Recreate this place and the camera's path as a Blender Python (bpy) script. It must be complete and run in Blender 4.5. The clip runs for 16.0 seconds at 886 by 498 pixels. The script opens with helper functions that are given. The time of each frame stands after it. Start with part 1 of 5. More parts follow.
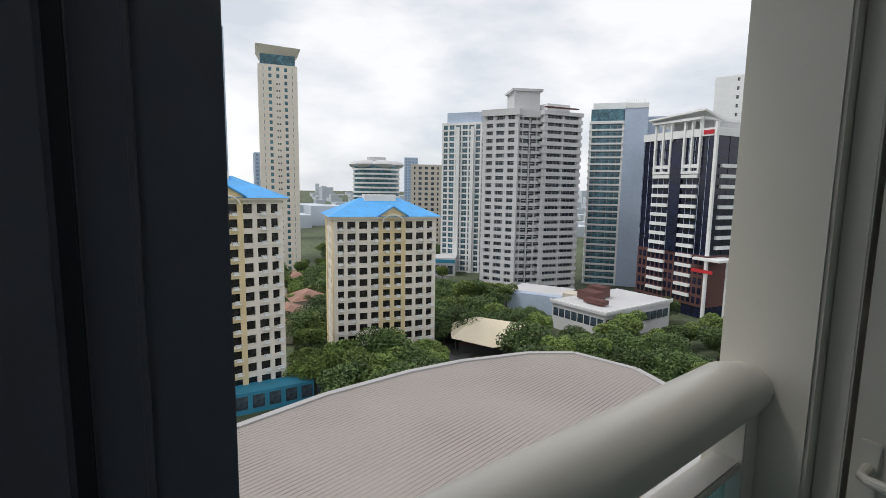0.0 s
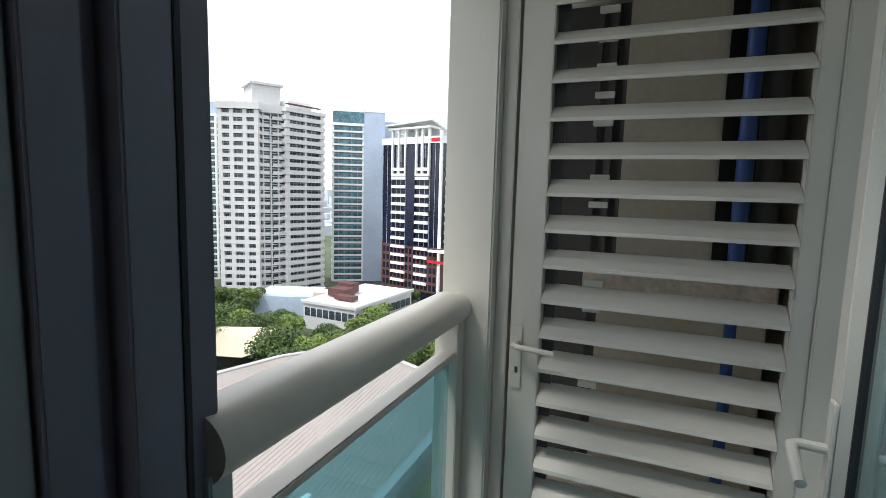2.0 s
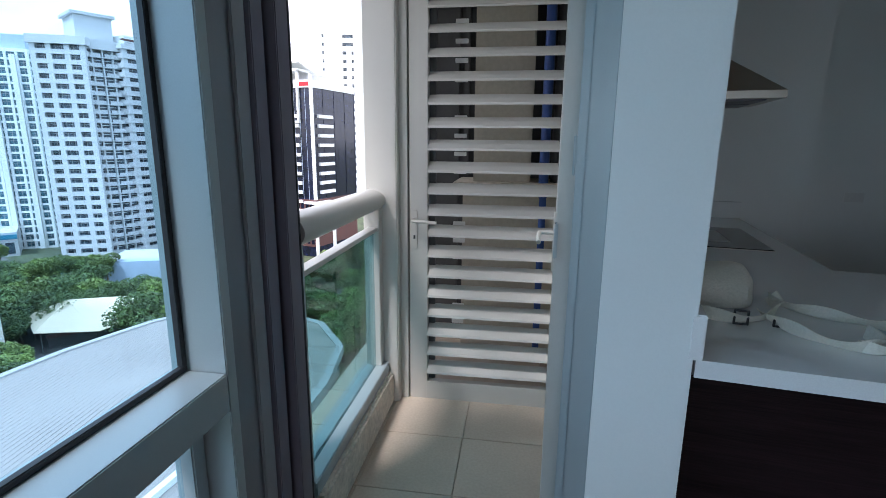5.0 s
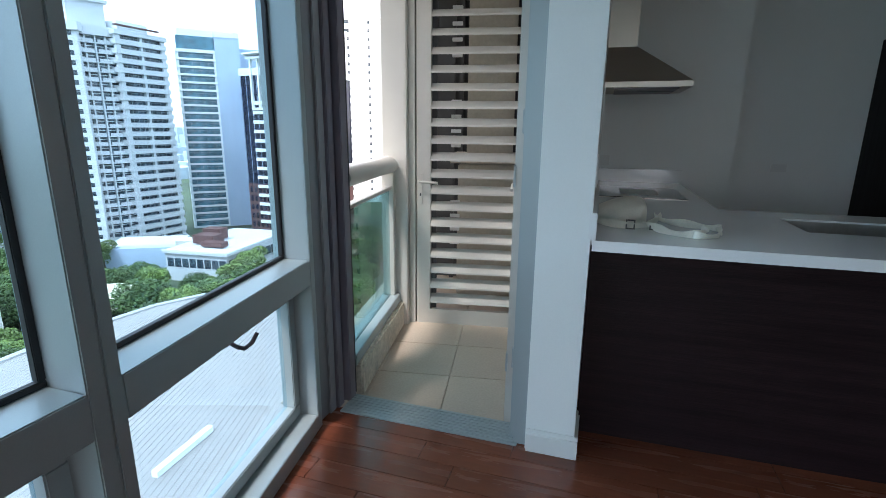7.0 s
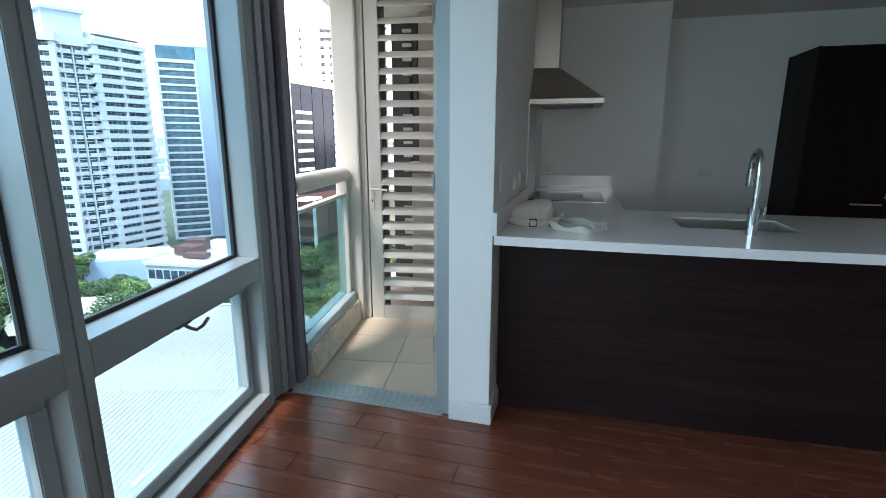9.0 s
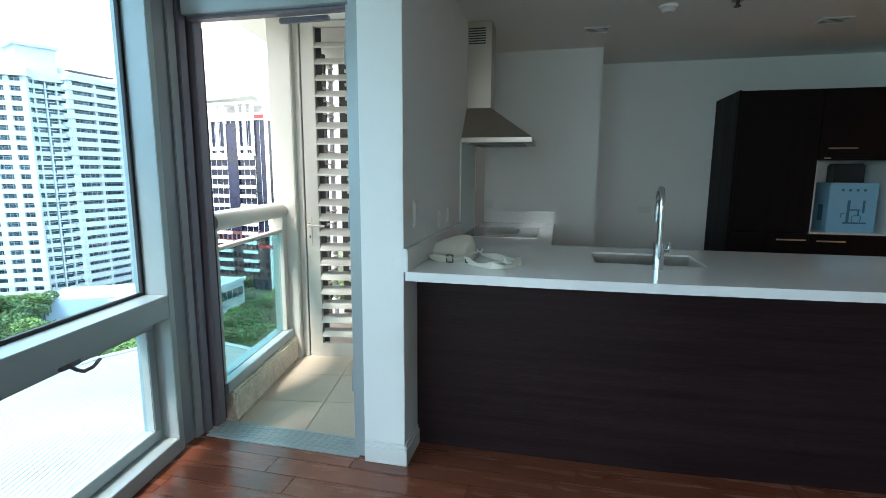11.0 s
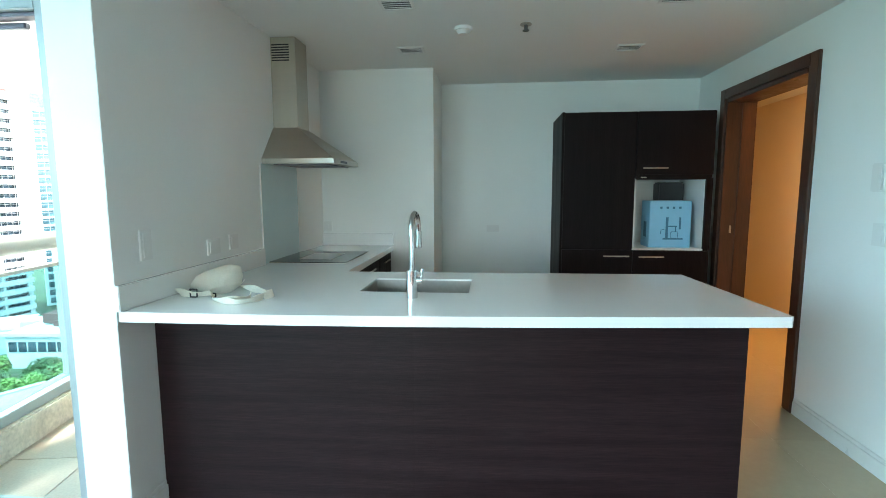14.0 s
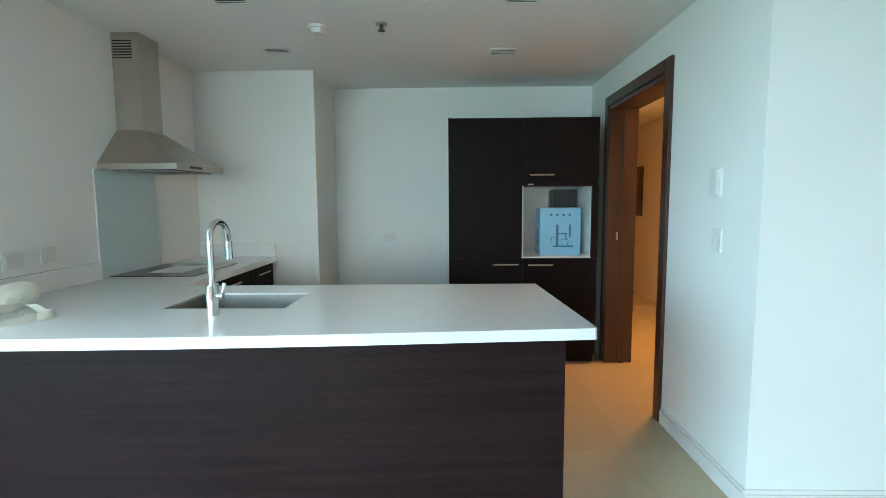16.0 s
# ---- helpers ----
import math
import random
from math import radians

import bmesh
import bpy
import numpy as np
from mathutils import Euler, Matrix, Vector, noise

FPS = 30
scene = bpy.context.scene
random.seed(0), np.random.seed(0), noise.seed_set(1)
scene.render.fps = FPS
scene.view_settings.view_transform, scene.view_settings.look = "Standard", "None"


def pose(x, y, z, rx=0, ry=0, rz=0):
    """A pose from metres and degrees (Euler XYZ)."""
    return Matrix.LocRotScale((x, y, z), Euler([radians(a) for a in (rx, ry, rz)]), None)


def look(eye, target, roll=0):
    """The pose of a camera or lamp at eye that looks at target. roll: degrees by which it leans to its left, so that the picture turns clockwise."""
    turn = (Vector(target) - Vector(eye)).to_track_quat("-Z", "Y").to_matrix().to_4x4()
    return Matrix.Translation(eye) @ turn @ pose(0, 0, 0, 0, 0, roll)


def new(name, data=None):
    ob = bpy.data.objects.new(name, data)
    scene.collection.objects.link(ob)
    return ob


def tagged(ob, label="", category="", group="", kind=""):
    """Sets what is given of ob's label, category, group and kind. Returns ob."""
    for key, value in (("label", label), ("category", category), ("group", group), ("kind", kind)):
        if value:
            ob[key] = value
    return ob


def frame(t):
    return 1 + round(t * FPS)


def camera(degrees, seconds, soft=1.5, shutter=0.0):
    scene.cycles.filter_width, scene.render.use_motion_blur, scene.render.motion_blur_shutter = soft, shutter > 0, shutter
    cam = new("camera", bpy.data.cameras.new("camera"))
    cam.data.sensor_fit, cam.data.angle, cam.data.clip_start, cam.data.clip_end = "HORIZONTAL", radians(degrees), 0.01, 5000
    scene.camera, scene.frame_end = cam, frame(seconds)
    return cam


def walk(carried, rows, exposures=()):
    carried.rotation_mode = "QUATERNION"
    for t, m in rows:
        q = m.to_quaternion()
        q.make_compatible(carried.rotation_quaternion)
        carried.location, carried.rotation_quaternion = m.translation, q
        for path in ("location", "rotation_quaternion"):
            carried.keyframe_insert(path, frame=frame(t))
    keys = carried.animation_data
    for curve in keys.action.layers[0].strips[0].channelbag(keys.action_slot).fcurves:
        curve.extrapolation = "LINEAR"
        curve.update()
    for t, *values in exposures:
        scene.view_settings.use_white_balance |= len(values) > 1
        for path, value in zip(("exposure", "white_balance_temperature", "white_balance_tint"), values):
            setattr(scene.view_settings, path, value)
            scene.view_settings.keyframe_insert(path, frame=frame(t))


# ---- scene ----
cam = camera(84.1, 16.0, 0.8)
PATH = [
    (0, (-0.773, 0.196, 1.431), (-2.509, 1.158, 1.184), 0.9),
    (0.5, (-0.712, 0.142, 1.428), (-2.342, 1.274, 1.183), 1.3),
    (1, (-0.652, 0.08, 1.418), (-2.086, 1.454, 1.182), 1.6),
    (1.5, (-0.578, -0.02, 1.412), (-1.8, 1.547, 1.183), 1.9),
    (2, (-0.525, -0.15, 1.412), (-1.58, 1.534, 1.184), 1.6),
    (2.5, (-0.487, -0.309, 1.401), (-1.386, 1.462, 1.17), 1.0),
    (3, (-0.443, -0.446, 1.377), (-1.206, 1.387, 1.135), 1.4),
    (3.5, (-0.38, -0.552, 1.36), (-1.064, 1.308, 1.08), 0.9),
    (4, (-0.292, -0.69, 1.352), (-0.946, 1.17, 1.008), 0.0),
    (4.5, (-0.257, -0.88, 1.35), (-0.869, 0.983, 0.957), 0.5),
    (7, (0.005, -1.81, 1.283), (-0.579, 0.049, 0.809), 0.6),
    (7.5, (0.025, -1.985, 1.282), (-0.505, -0.111, 0.825), 1.3),
    (8, (0.14, -2.058, 1.309), (-0.399, -0.191, 0.834), 0.2),
    (10.5, (0.558, -2.045, 1.316), (0.067, -0.135, 0.981), 0.1),
    (11, (0.63, -1.984, 1.317), (0.181, -0.059, 1.016), 0.3),
    (11.5, (0.73, -1.917, 1.319), (0.308, 0.019, 1.047), 0.2),
    (12, (0.883, -1.858, 1.321), (0.479, 0.085, 1.071), -0.2),
    (12.5, (1.024, -1.827, 1.345), (0.64, 0.119, 1.092), -0.5),
    (13, (1.112, -1.838, 1.358), (0.82, 0.123, 1.101), 0.1),
    (13.5, (1.259, -1.78, 1.372), (1.04, 0.192, 1.114), -0.1),
    (14, (1.409, -1.7, 1.355), (1.216, 0.277, 1.119), -0.2),
    (14.5, (1.532, -1.617, 1.344), (1.406, 0.367, 1.121), -0.0),
    (15, (1.719, -1.571, 1.337), (1.641, 0.417, 1.131), -0.5),
    (15.5, (1.875, -1.546, 1.345), (1.816, 0.443, 1.143), -0.5),
    (16, (2.009, -1.511, 1.339), (1.967, 0.479, 1.139), -0.4),
]
EXPOSURE = [(0.0, -0.15, 6500, 10), (1.0, 0.2, 6500, 10), (2.0, 0.85, 6400, 9), (3.0, 1.35, 6100, 12), (4.5, 1.35, 5950, 17), (7.0, 1.68, 6350, 16), (8.0, 1.88, 6420, 17), (11.0, 2.42, 6400, 7), (12.5, 3.06, 6400, 4), (14.5, 3.82, 6380, 0), (16.0, 3.87, 6470, 4)]
walk(cam, [(t, look(eye, target, roll)) for t, eye, target, roll in PATH], EXPOSURE)
FILL_POWER = 8

# ---------- world and lights ----------
world = bpy.data.worlds.new("overcast")
scene.world = world
world.use_nodes = True
wn, wl = world.node_tree.nodes, world.node_tree.links
wn.clear()
w_out = wn.new("ShaderNodeOutputWorld")
w_bg = wn.new("ShaderNodeBackground")
w_sky = wn.new("ShaderNodeTexSky")
w_sky.sky_type = "NISHITA"
w_sky.sun_disc = False
SUN_EL, SUN_AZ = radians(58), radians(200)
w_sky.sun_elevation, w_sky.sun_rotation = SUN_EL, SUN_AZ
w_gain = wn.new("ShaderNodeMix")
w_gain.data_type, w_gain.blend_type = "RGBA", "MULTIPLY"
w_gain.inputs[0].default_value = 1.0
w_gain.inputs[7].default_value = (0.10, 0.10, 0.10, 1)
w_co = wn.new("ShaderNodeTexCoord")
w_map = wn.new("ShaderNodeMapping")
w_map.inputs["Scale"].default_value = (1.0, 1.0, 2.6)
w_no = wn.new("ShaderNodeTexNoise")
w_no.inputs["Scale"].default_value = 2.6
w_no.inputs["Detail"].default_value = 7
w_no.inputs["Roughness"].default_value = 0.55
w_ramp = wn.new("ShaderNodeValToRGB")
w_ramp.color_ramp.elements[0].position, w_ramp.color_ramp.elements[0].color = 0.36, (0.82, 0.87, 0.94, 1)
w_ramp.color_ramp.elements[1].position, w_ramp.color_ramp.elements[1].color = 0.58, (1.20, 1.20, 1.21, 1)
w_mix = wn.new("ShaderNodeMix")
w_mix.data_type = "RGBA"
w_mix.inputs[0].default_value = 0.88
wl.new(w_sky.outputs[0], w_gain.inputs[6])
wl.new(w_co.outputs["Generated"], w_map.inputs[0])
wl.new(w_map.outputs[0], w_no.inputs["Vector"])
wl.new(w_no.outputs[0], w_ramp.inputs[0])
wl.new(w_gain.outputs[2], w_mix.inputs[6])
wl.new(w_ramp.outputs[0], w_mix.inputs[7])
wl.new(w_mix.outputs[2], w_bg.inputs[0])
w_bg.inputs[1].default_value = 1.0
wl.new(w_bg.outputs[0], w_out.inputs[0])

sun = new("sun", bpy.data.lights.new("sun", "SUN"))
sun.data.energy, sun.data.angle, sun.data.color = 1.7, radians(14), (1.0, 0.96, 0.9)
sun.matrix_world = look((0, 0, 60), (0 - math.cos(SUN_EL) * math.sin(SUN_AZ), 0 - math.cos(SUN_EL) * math.cos(SUN_AZ), 60 - math.sin(SUN_EL)))


def area(name, eye, target, sx, sy, power, color):
    lamp = new(name, bpy.data.lights.new(name, "AREA"))
    lamp.data.shape, lamp.data.size, lamp.data.size_y = "RECTANGLE", sx, sy
    lamp.data.energy, lamp.data.color = power, color
    lamp.matrix_world = look(eye, target)
    return lamp


# fill lamps added out of view, standing in for sky light in the living room
area("window_daylight", (-1.12, -3.9, 1.35), (3.0, -3.7, 1.1), 3.2, 1.9, FILL_POWER * 1.45, (0.52, 0.83, 0.98))
# south fill lamp, added at a window that is only assumed
area("window_daylight", (0.55, -5.95, 1.35), (0.75, 0.0, 1.2), 1.6, 1.9, FILL_POWER * 0.30, (0.54, 0.84, 0.98))
area("hall_downlight", (3.95, 2.4, 2.30), (3.95, 2.4, 0.0), 0.35, 0.35, 2.7, (1.0, 0.45, 0.13))

# ---------- helpers of this scene ----------
MATS = {}


def pbr(name, col, rough=0.5, metal=0.0, var=0.10, scale=3.0, bump=0.0, bscale=40.0, stretch=(1, 1, 1), rvar=0.08, coat=0.0, per_piece=0.0, fine=0.06, spec=0.5):
    m = bpy.data.materials.new(name)
    m.use_nodes = True
    n, l = m.node_tree.nodes, m.node_tree.links
    b = n["Principled BSDF"]
    b.inputs["Metallic"].default_value = metal
    b.inputs["Coat Weight"].default_value = coat
    b.inputs["Coat Roughness"].default_value = 0.08
    tc = n.new("ShaderNodeTexCoord")
    mp = n.new("ShaderNodeMapping")
    mp.inputs["Scale"].default_value = stretch
    l.new(tc.outputs["Object"], mp.inputs[0])
    n1 = n.new("ShaderNodeTexNoise")
    n1.inputs["Scale"].default_value, n1.inputs["Detail"].default_value = scale, 5
    n2 = n.new("ShaderNodeTexNoise")
    n2.inputs["Scale"].default_value, n2.inputs["Detail"].default_value = bscale, 4
    l.new(mp.outputs[0], n1.inputs["Vector"])
    l.new(mp.outputs[0], n2.inputs["Vector"])
    mr = n.new("ShaderNodeMapRange")
    mr.inputs["From Min"].default_value, mr.inputs["From Max"].default_value = 0.3, 0.7
    mr.inputs["To Min"].default_value, mr.inputs["To Max"].default_value = 1 - var, 1 + var
    l.new(n1.outputs[0], mr.inputs[0])
    mf = n.new("ShaderNodeMapRange")
    mf.inputs["From Min"].default_value, mf.inputs["From Max"].default_value = 0.3, 0.7
    mf.inputs["To Min"].default_value, mf.inputs["To Max"].default_value = 1 - fine, 1 + fine
    l.new(n2.outputs[0], mf.inputs[0])
    mu = n.new("ShaderNodeMath")
    mu.operation = "MULTIPLY"
    l.new(mr.outputs[0], mu.inputs[0])
    l.new(mf.outputs[0], mu.inputs[1])
    last = mu
    if per_piece:
        oi = n.new("ShaderNodeObjectInfo")
        mo = n.new("ShaderNodeMapRange")
        mo.inputs["To Min"].default_value, mo.inputs["To Max"].default_value = 1 - per_piece, 1 + per_piece
        l.new(oi.outputs["Random"], mo.inputs[0])
        m2 = n.new("ShaderNodeMath")
        m2.operation = "MULTIPLY"
        l.new(mu.outputs[0], m2.inputs[0])
        l.new(mo.outputs[0], m2.inputs[1])
        last = m2
    b.inputs["Specular IOR Level"].default_value = spec
    mx = n.new("ShaderNodeVectorMath")
    mx.operation = "SCALE"
    mx.inputs[0].default_value = col
    l.new(last.outputs[0], mx.inputs["Scale"])
    l.new(mx.outputs[0], b.inputs["Base Color"])
    rr = n.new("ShaderNodeMapRange")
    rr.inputs["From Min"].default_value, rr.inputs["From Max"].default_value = 0.3, 0.7
    rr.inputs["To Min"].default_value, rr.inputs["To Max"].default_value = max(0.02, rough - rvar), min(1.0, rough + rvar)
    l.new(n1.outputs[0], rr.inputs[0])
    l.new(rr.outputs[0], b.inputs["Roughness"])
    if bump:
        bp = n.new("ShaderNodeBump")
        bp.inputs["Strength"].default_value = bump
        bp.inputs["Distance"].default_value = 0.01
        l.new(n2.outputs[0], bp.inputs["Height"])
        l.new(bp.outputs[0], b.inputs["Normal"])
    MATS[name] = m
    return m


def glass(name, tint, ior=1.45, gloss=0.0):
    """Thin clear pane: a tinted see-through with a mirror-like share by Fresnel."""
    m = bpy.data.materials.new(name)
    m.use_nodes = True
    n, l = m.node_tree.nodes, m.node_tree.links
    n.remove(n["Principled BSDF"])
    out = n["Material Output"]
    tr = n.new("ShaderNodeBsdfTransparent")
    tr.inputs[0].default_value = (*tint, 1)
    gl = n.new("ShaderNodeBsdfGlossy")
    gl.inputs["Roughness"].default_value = 0.01
    lw = n.new("ShaderNodeLayerWeight")
    lw.inputs[0].default_value = 0.5
    pw = n.new("ShaderNodeMath")
    pw.operation, pw.inputs[1].default_value = "POWER", 4.0
    fr = n.new("ShaderNodeMapRange")
    fr.inputs["To Min"].default_value, fr.inputs["To Max"].default_value = 0.02 * ior, 0.75
    l.new(lw.outputs["Facing"], pw.inputs[0])
    l.new(pw.outputs[0], fr.inputs[0])
    mix = n.new("ShaderNodeMixShader")
    l.new(fr.outputs[0], mix.inputs[0])
    l.new(tr.outputs[0], mix.inputs[1])
    l.new(gl.outputs[0], mix.inputs[2])
    l.new(mix.outputs[0], out.inputs[0])
    return m


def box(bm, a, b, bevel=0.0, rot=None):
    """A box from corner a to corner b; rot: a matrix that places it."""
    c = [(a[i] + b[i]) / 2 for i in range(3)]
    s = [abs(b[i] - a[i]) for i in range(3)]
    m = Matrix.Translation(c) @ Matrix.Diagonal((*s, 1))
    if rot is not None:
        m = rot @ m
    r = bmesh.ops.create_cube(bm, size=1, matrix=m)
    if bevel:
        es = list({e for v in r["verts"] for e in v.link_edges})
        bmesh.ops.bevel(bm, geom=es, offset=bevel, segments=2, affect="EDGES", clamp_overlap=True)
    return bm


def cyl(bm, p, q, r, seg=16, r2=None):
    p, q = Vector(p), Vector(q)
    d = q - p
    m = Matrix.Translation((p + q) / 2) @ d.to_track_quat("Z", "Y").to_matrix().to_4x4()
    bmesh.ops.create_cone(bm, cap_ends=True, segments=seg, radius1=r, radius2=r if r2 is None else r2, depth=d.length, matrix=m)
    return bm


def tube(bm, pts, r, seg=12):
    """A round tube along points."""
    pts = [Vector(p) for p in pts]
    rings = []
    for i, p in enumerate(pts):
        d = (pts[min(i + 1, len(pts) - 1)] - pts[max(i - 1, 0)]).normalized()
        q = d.to_track_quat("Z", "Y").to_matrix()
        rings.append([bm.verts.new(p + q @ Vector((r * math.cos(2 * math.pi * k / seg), r * math.sin(2 * math.pi * k / seg), 0))) for k in range(seg)])
    for a, b in zip(rings, rings[1:]):
        for k in range(seg):
            bm.faces.new((a[k], a[(k + 1) % seg], b[(k + 1) % seg], b[k]))
    bm.faces.new(rings[0][::-1])
    bm.faces.new(rings[-1])
    return bm


def prism(bm, poly, z0, z1, rot=None):
    """An upright prism over a polygon of (x, y)."""
    lo = [bm.verts.new((rot or Matrix()) @ Vector((x, y, z0))) for x, y in poly]
    hi = [bm.verts.new((rot or Matrix()) @ Vector((x, y, z1))) for x, y in poly]
    k = len(poly)
    for i in range(k):
        bm.faces.new((lo[i], lo[(i + 1) % k], hi[(i + 1) % k], hi[i]))
    bm.faces.new(lo[::-1])
    bm.faces.new(hi)
    return bm


def mesh_of(name, bm, material, smooth=False):
    bmesh.ops.recalc_face_normals(bm, faces=bm.faces)
    me = bpy.data.meshes.new(name)
    bm.to_mesh(me)
    bm.free()
    me.materials.append(material)
    if smooth:
        for p in me.polygons:
            p.use_smooth = True
        me.set_sharp_from_angle(angle=radians(35))
    return me


def part(name, bm, material, parent=None, label="", smooth=False):
    ob = new(name, mesh_of(name, bm, material, smooth))
    if parent is not None:
        ob.parent = parent
        ob.matrix_parent_inverse = Matrix.Translation(parent.location).inverted() if parent.parent is None else Matrix()
        if parent.parent is not None:
            ob.matrix_parent_inverse = Matrix()
    if label:
        ob["label"] = label
    return ob


def empty(name, at, label, category, group="", kind=""):
    e = new(name)
    e.location = at
    e.empty_display_size = 0.1
    return tagged(e, label, category, group, kind)


def solid(name, bm, material, label, category="", kind="structure", smooth=False, group=""):
    return tagged(part(name, bm, material, None, "", smooth), label, category, group, kind)


def B():
    return bmesh.new()


# ---------- materials ----------
WALL = pbr("wall_paint", (0.80, 0.82, 0.80), 0.55, var=0.02, scale=1.3, bump=0.04, bscale=180, fine=0.01)
CEIL = pbr("ceiling_paint", (0.82, 0.84, 0.82), 0.7, var=0.02, scale=1.0, bump=0.03, bscale=150, fine=0.01)
ALU = pbr("frame_aluminium_grey", (0.34, 0.39, 0.40), 0.38, 0.25, var=0.04, scale=2, bump=0.02, bscale=300, fine=0.02)
# shaded copy of the frame grey: backlit darkness is put into its colour
ALU_SHADE = pbr("frame_aluminium_shaded", (0.155, 0.14, 0.17), 0.40, 0.2, var=0.05, scale=2, bump=0.02, bscale=300, fine=0.02)
ALU_W = pbr("balcony_aluminium_warm", (0.50, 0.48, 0.435), 0.36, 0.12, var=0.05, scale=2.5, bump=0.03, bscale=260, fine=0.02)
# half-shaded copy of the frame grey, shade again mixed into the colour
ALU_HALF_SHADE = pbr("frame_aluminium_half_shaded", (0.235, 0.235, 0.25), 0.40, 0.22, var=0.04, scale=2, bump=0.02, bscale=300, fine=0.02)
RUBBER = pbr("gasket_rubber", (0.012, 0.013, 0.016), 0.55, var=0.1)
STEEL = pbr("brushed_steel", (0.47, 0.435, 0.38), 0.36, 0.95, var=0.03, scale=2, bump=0.01, bscale=60, stretch=(1, 1, 14), fine=0.02)
CHROME = pbr("chrome", (0.62, 0.63, 0.64), 0.08, 1.0, var=0.01, rvar=0.02)
QUARTZ = pbr("white_quartz", (0.82, 0.83, 0.82), 0.12, 0.0, var=0.015, scale=2, rvar=0.03, bscale=350, fine=0.03, coat=0.3)
WENGE = pbr("wenge_veneer", (0.0175, 0.0092, 0.0105), 0.45, 0.0, var=0.30, scale=2.2, bump=0.10, bscale=22, stretch=(0.5, 3, 16), fine=0.28, spec=0.15)
WENGE_V = pbr("wenge_veneer_cabinet", (0.0105, 0.0070, 0.0072), 0.5, 0.0, var=0.20, scale=2.2, bump=0.02, bscale=22, stretch=(10, 10, 0.5), fine=0.2, spec=0.08)
WOOD = pbr("red_brown_hardwood", (0.17, 0.050, 0.026), 0.26, 0.0, var=0.12, scale=1.6, bump=0.02, bscale=14, stretch=(0.8, 7, 1), fine=0.12, per_piece=0.13, coat=0.15)
DOORWOOD = pbr("dark_brown_door_wood", (0.060, 0.022, 0.012), 0.35, 0.0, var=0.22, scale=2.0, bump=0.06, bscale=18, stretch=(8, 8, 0.6), fine=0.2)
TILE = pbr("cream_floor_tile", (0.50, 0.415, 0.285), 0.09, 0.0, var=0.05, scale=1.2, rvar=0.04, bscale=30, fine=0.02, per_piece=0.03)
BTILE = pbr("balcony_tile_beige", (0.48, 0.395, 0.31), 0.5, 0.0, var=0.08, scale=3, bump=0.05, bscale=80, per_piece=0.05)
GROUT = pbr("grout", (0.40, 0.35, 0.27), 0.85, var=0.15, scale=8)
SUBFLOOR = pbr("floor_bed", (0.05, 0.022, 0.014), 0.8, var=0.1)
SINKS = pbr("sink_steel", (0.46, 0.45, 0.43), 0.36, 0.9, var=0.06, scale=4)
PLASTER = pbr("weathered_plaster", (0.62, 0.55, 0.46), 0.85, var=0.16, scale=9, bump=0.5, bscale=45, fine=0.15)
PLASTIC_W = pbr("white_plastic", (0.74, 0.75, 0.73), 0.35, var=0.01, fine=0.006)
BLACKGLASS = pbr("black_glass", (0.012, 0.013, 0.014), 0.06, var=0.02, rvar=0.02)
PANE = glass("window_pane", (0.70, 0.865, 0.96))
PANE_T = glass("balustrade_pane", (0.42, 0.62, 0.66))
PANE_D = glass("door_pane", (0.72, 0.86, 0.90), 1.6)
SPLASH = pbr("glass_splashback", (0.55, 0.69, 0.70), 0.07, var=0.01, rvar=0.01, fine=0.004)
CLOTH = pbr("cream_canvas", (0.76, 0.73, 0.64), 0.85, var=0.06, scale=6, bump=0.25, bscale=160)
BLUECARD = pbr("light_blue_card", (0.24, 0.50, 0.68), 0.45, var=0.03, fine=0.01)
BLUEINK = pbr("dark_blue_ink", (0.05, 0.17, 0.28), 0.5, var=0.05)
DARKCARD = pbr("dark_plastic", (0.02, 0.02, 0.022), 0.4, var=0.05)
ORANGEW = pbr("hall_wall_paint", (0.78, 0.70, 0.58), 0.6, var=0.02, scale=1.2, fine=0.01)
SHEET = pbr("beige_sheet_metal", (0.46, 0.42, 0.34), 0.5, var=0.05)
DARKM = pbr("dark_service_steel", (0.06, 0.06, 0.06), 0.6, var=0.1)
PIPEB = pbr("blue_pipe", (0.03, 0.08, 0.30), 0.4, var=0.05)

CEIL_Z = 2.335
XL, XR = -0.008, 3.25

# ---------- kitchen shell ----------
bm = B(); box(bm, (-0.20, 0.0, 0.0), (XL, 2.50, CEIL_Z))
solid("wall_west", bm, WALL, "white painted kitchen side wall with glass splashback")
bm = B(); box(bm, (-0.196, -0.002, 0.0), (-0.006, 0.10, CEIL_Z), 0.002)
solid("wall_pier", bm, WALL, "white painted pier beside the balcony door")
bm = B(); box(bm, (-0.20, 2.353, 0.0), (0.939, 3.25, CEIL_Z))
solid("wall_north_boxing", bm, WALL, "white painted boxed-out wall behind the hob counter")
bm = B(); box(bm, (0.939, 3.0, 0.0), (XR + 0.2, 3.15, CEIL_Z))
solid("wall_north", bm, WALL, "white painted kitchen end wall")
bm = B()
DY0, DY1, DZ = 1.42, 2.46, 2.06
box(bm, (XR, 0.50, 0.0), (XR + 0.2, DY0, CEIL_Z))
box(bm, (XR, DY1, 0.0), (XR + 0.2, 3.0, CEIL_Z))
box(bm, (XR, DY0, DZ), (XR + 0.2, DY1, CEIL_Z))
solid("wall_east", bm, WALL, "white painted wall with a dark timber doorway")
bm = B(); box(bm, (XR + 0.2, 0.50, 0.0), (6.2, 0.62, CEIL_Z))
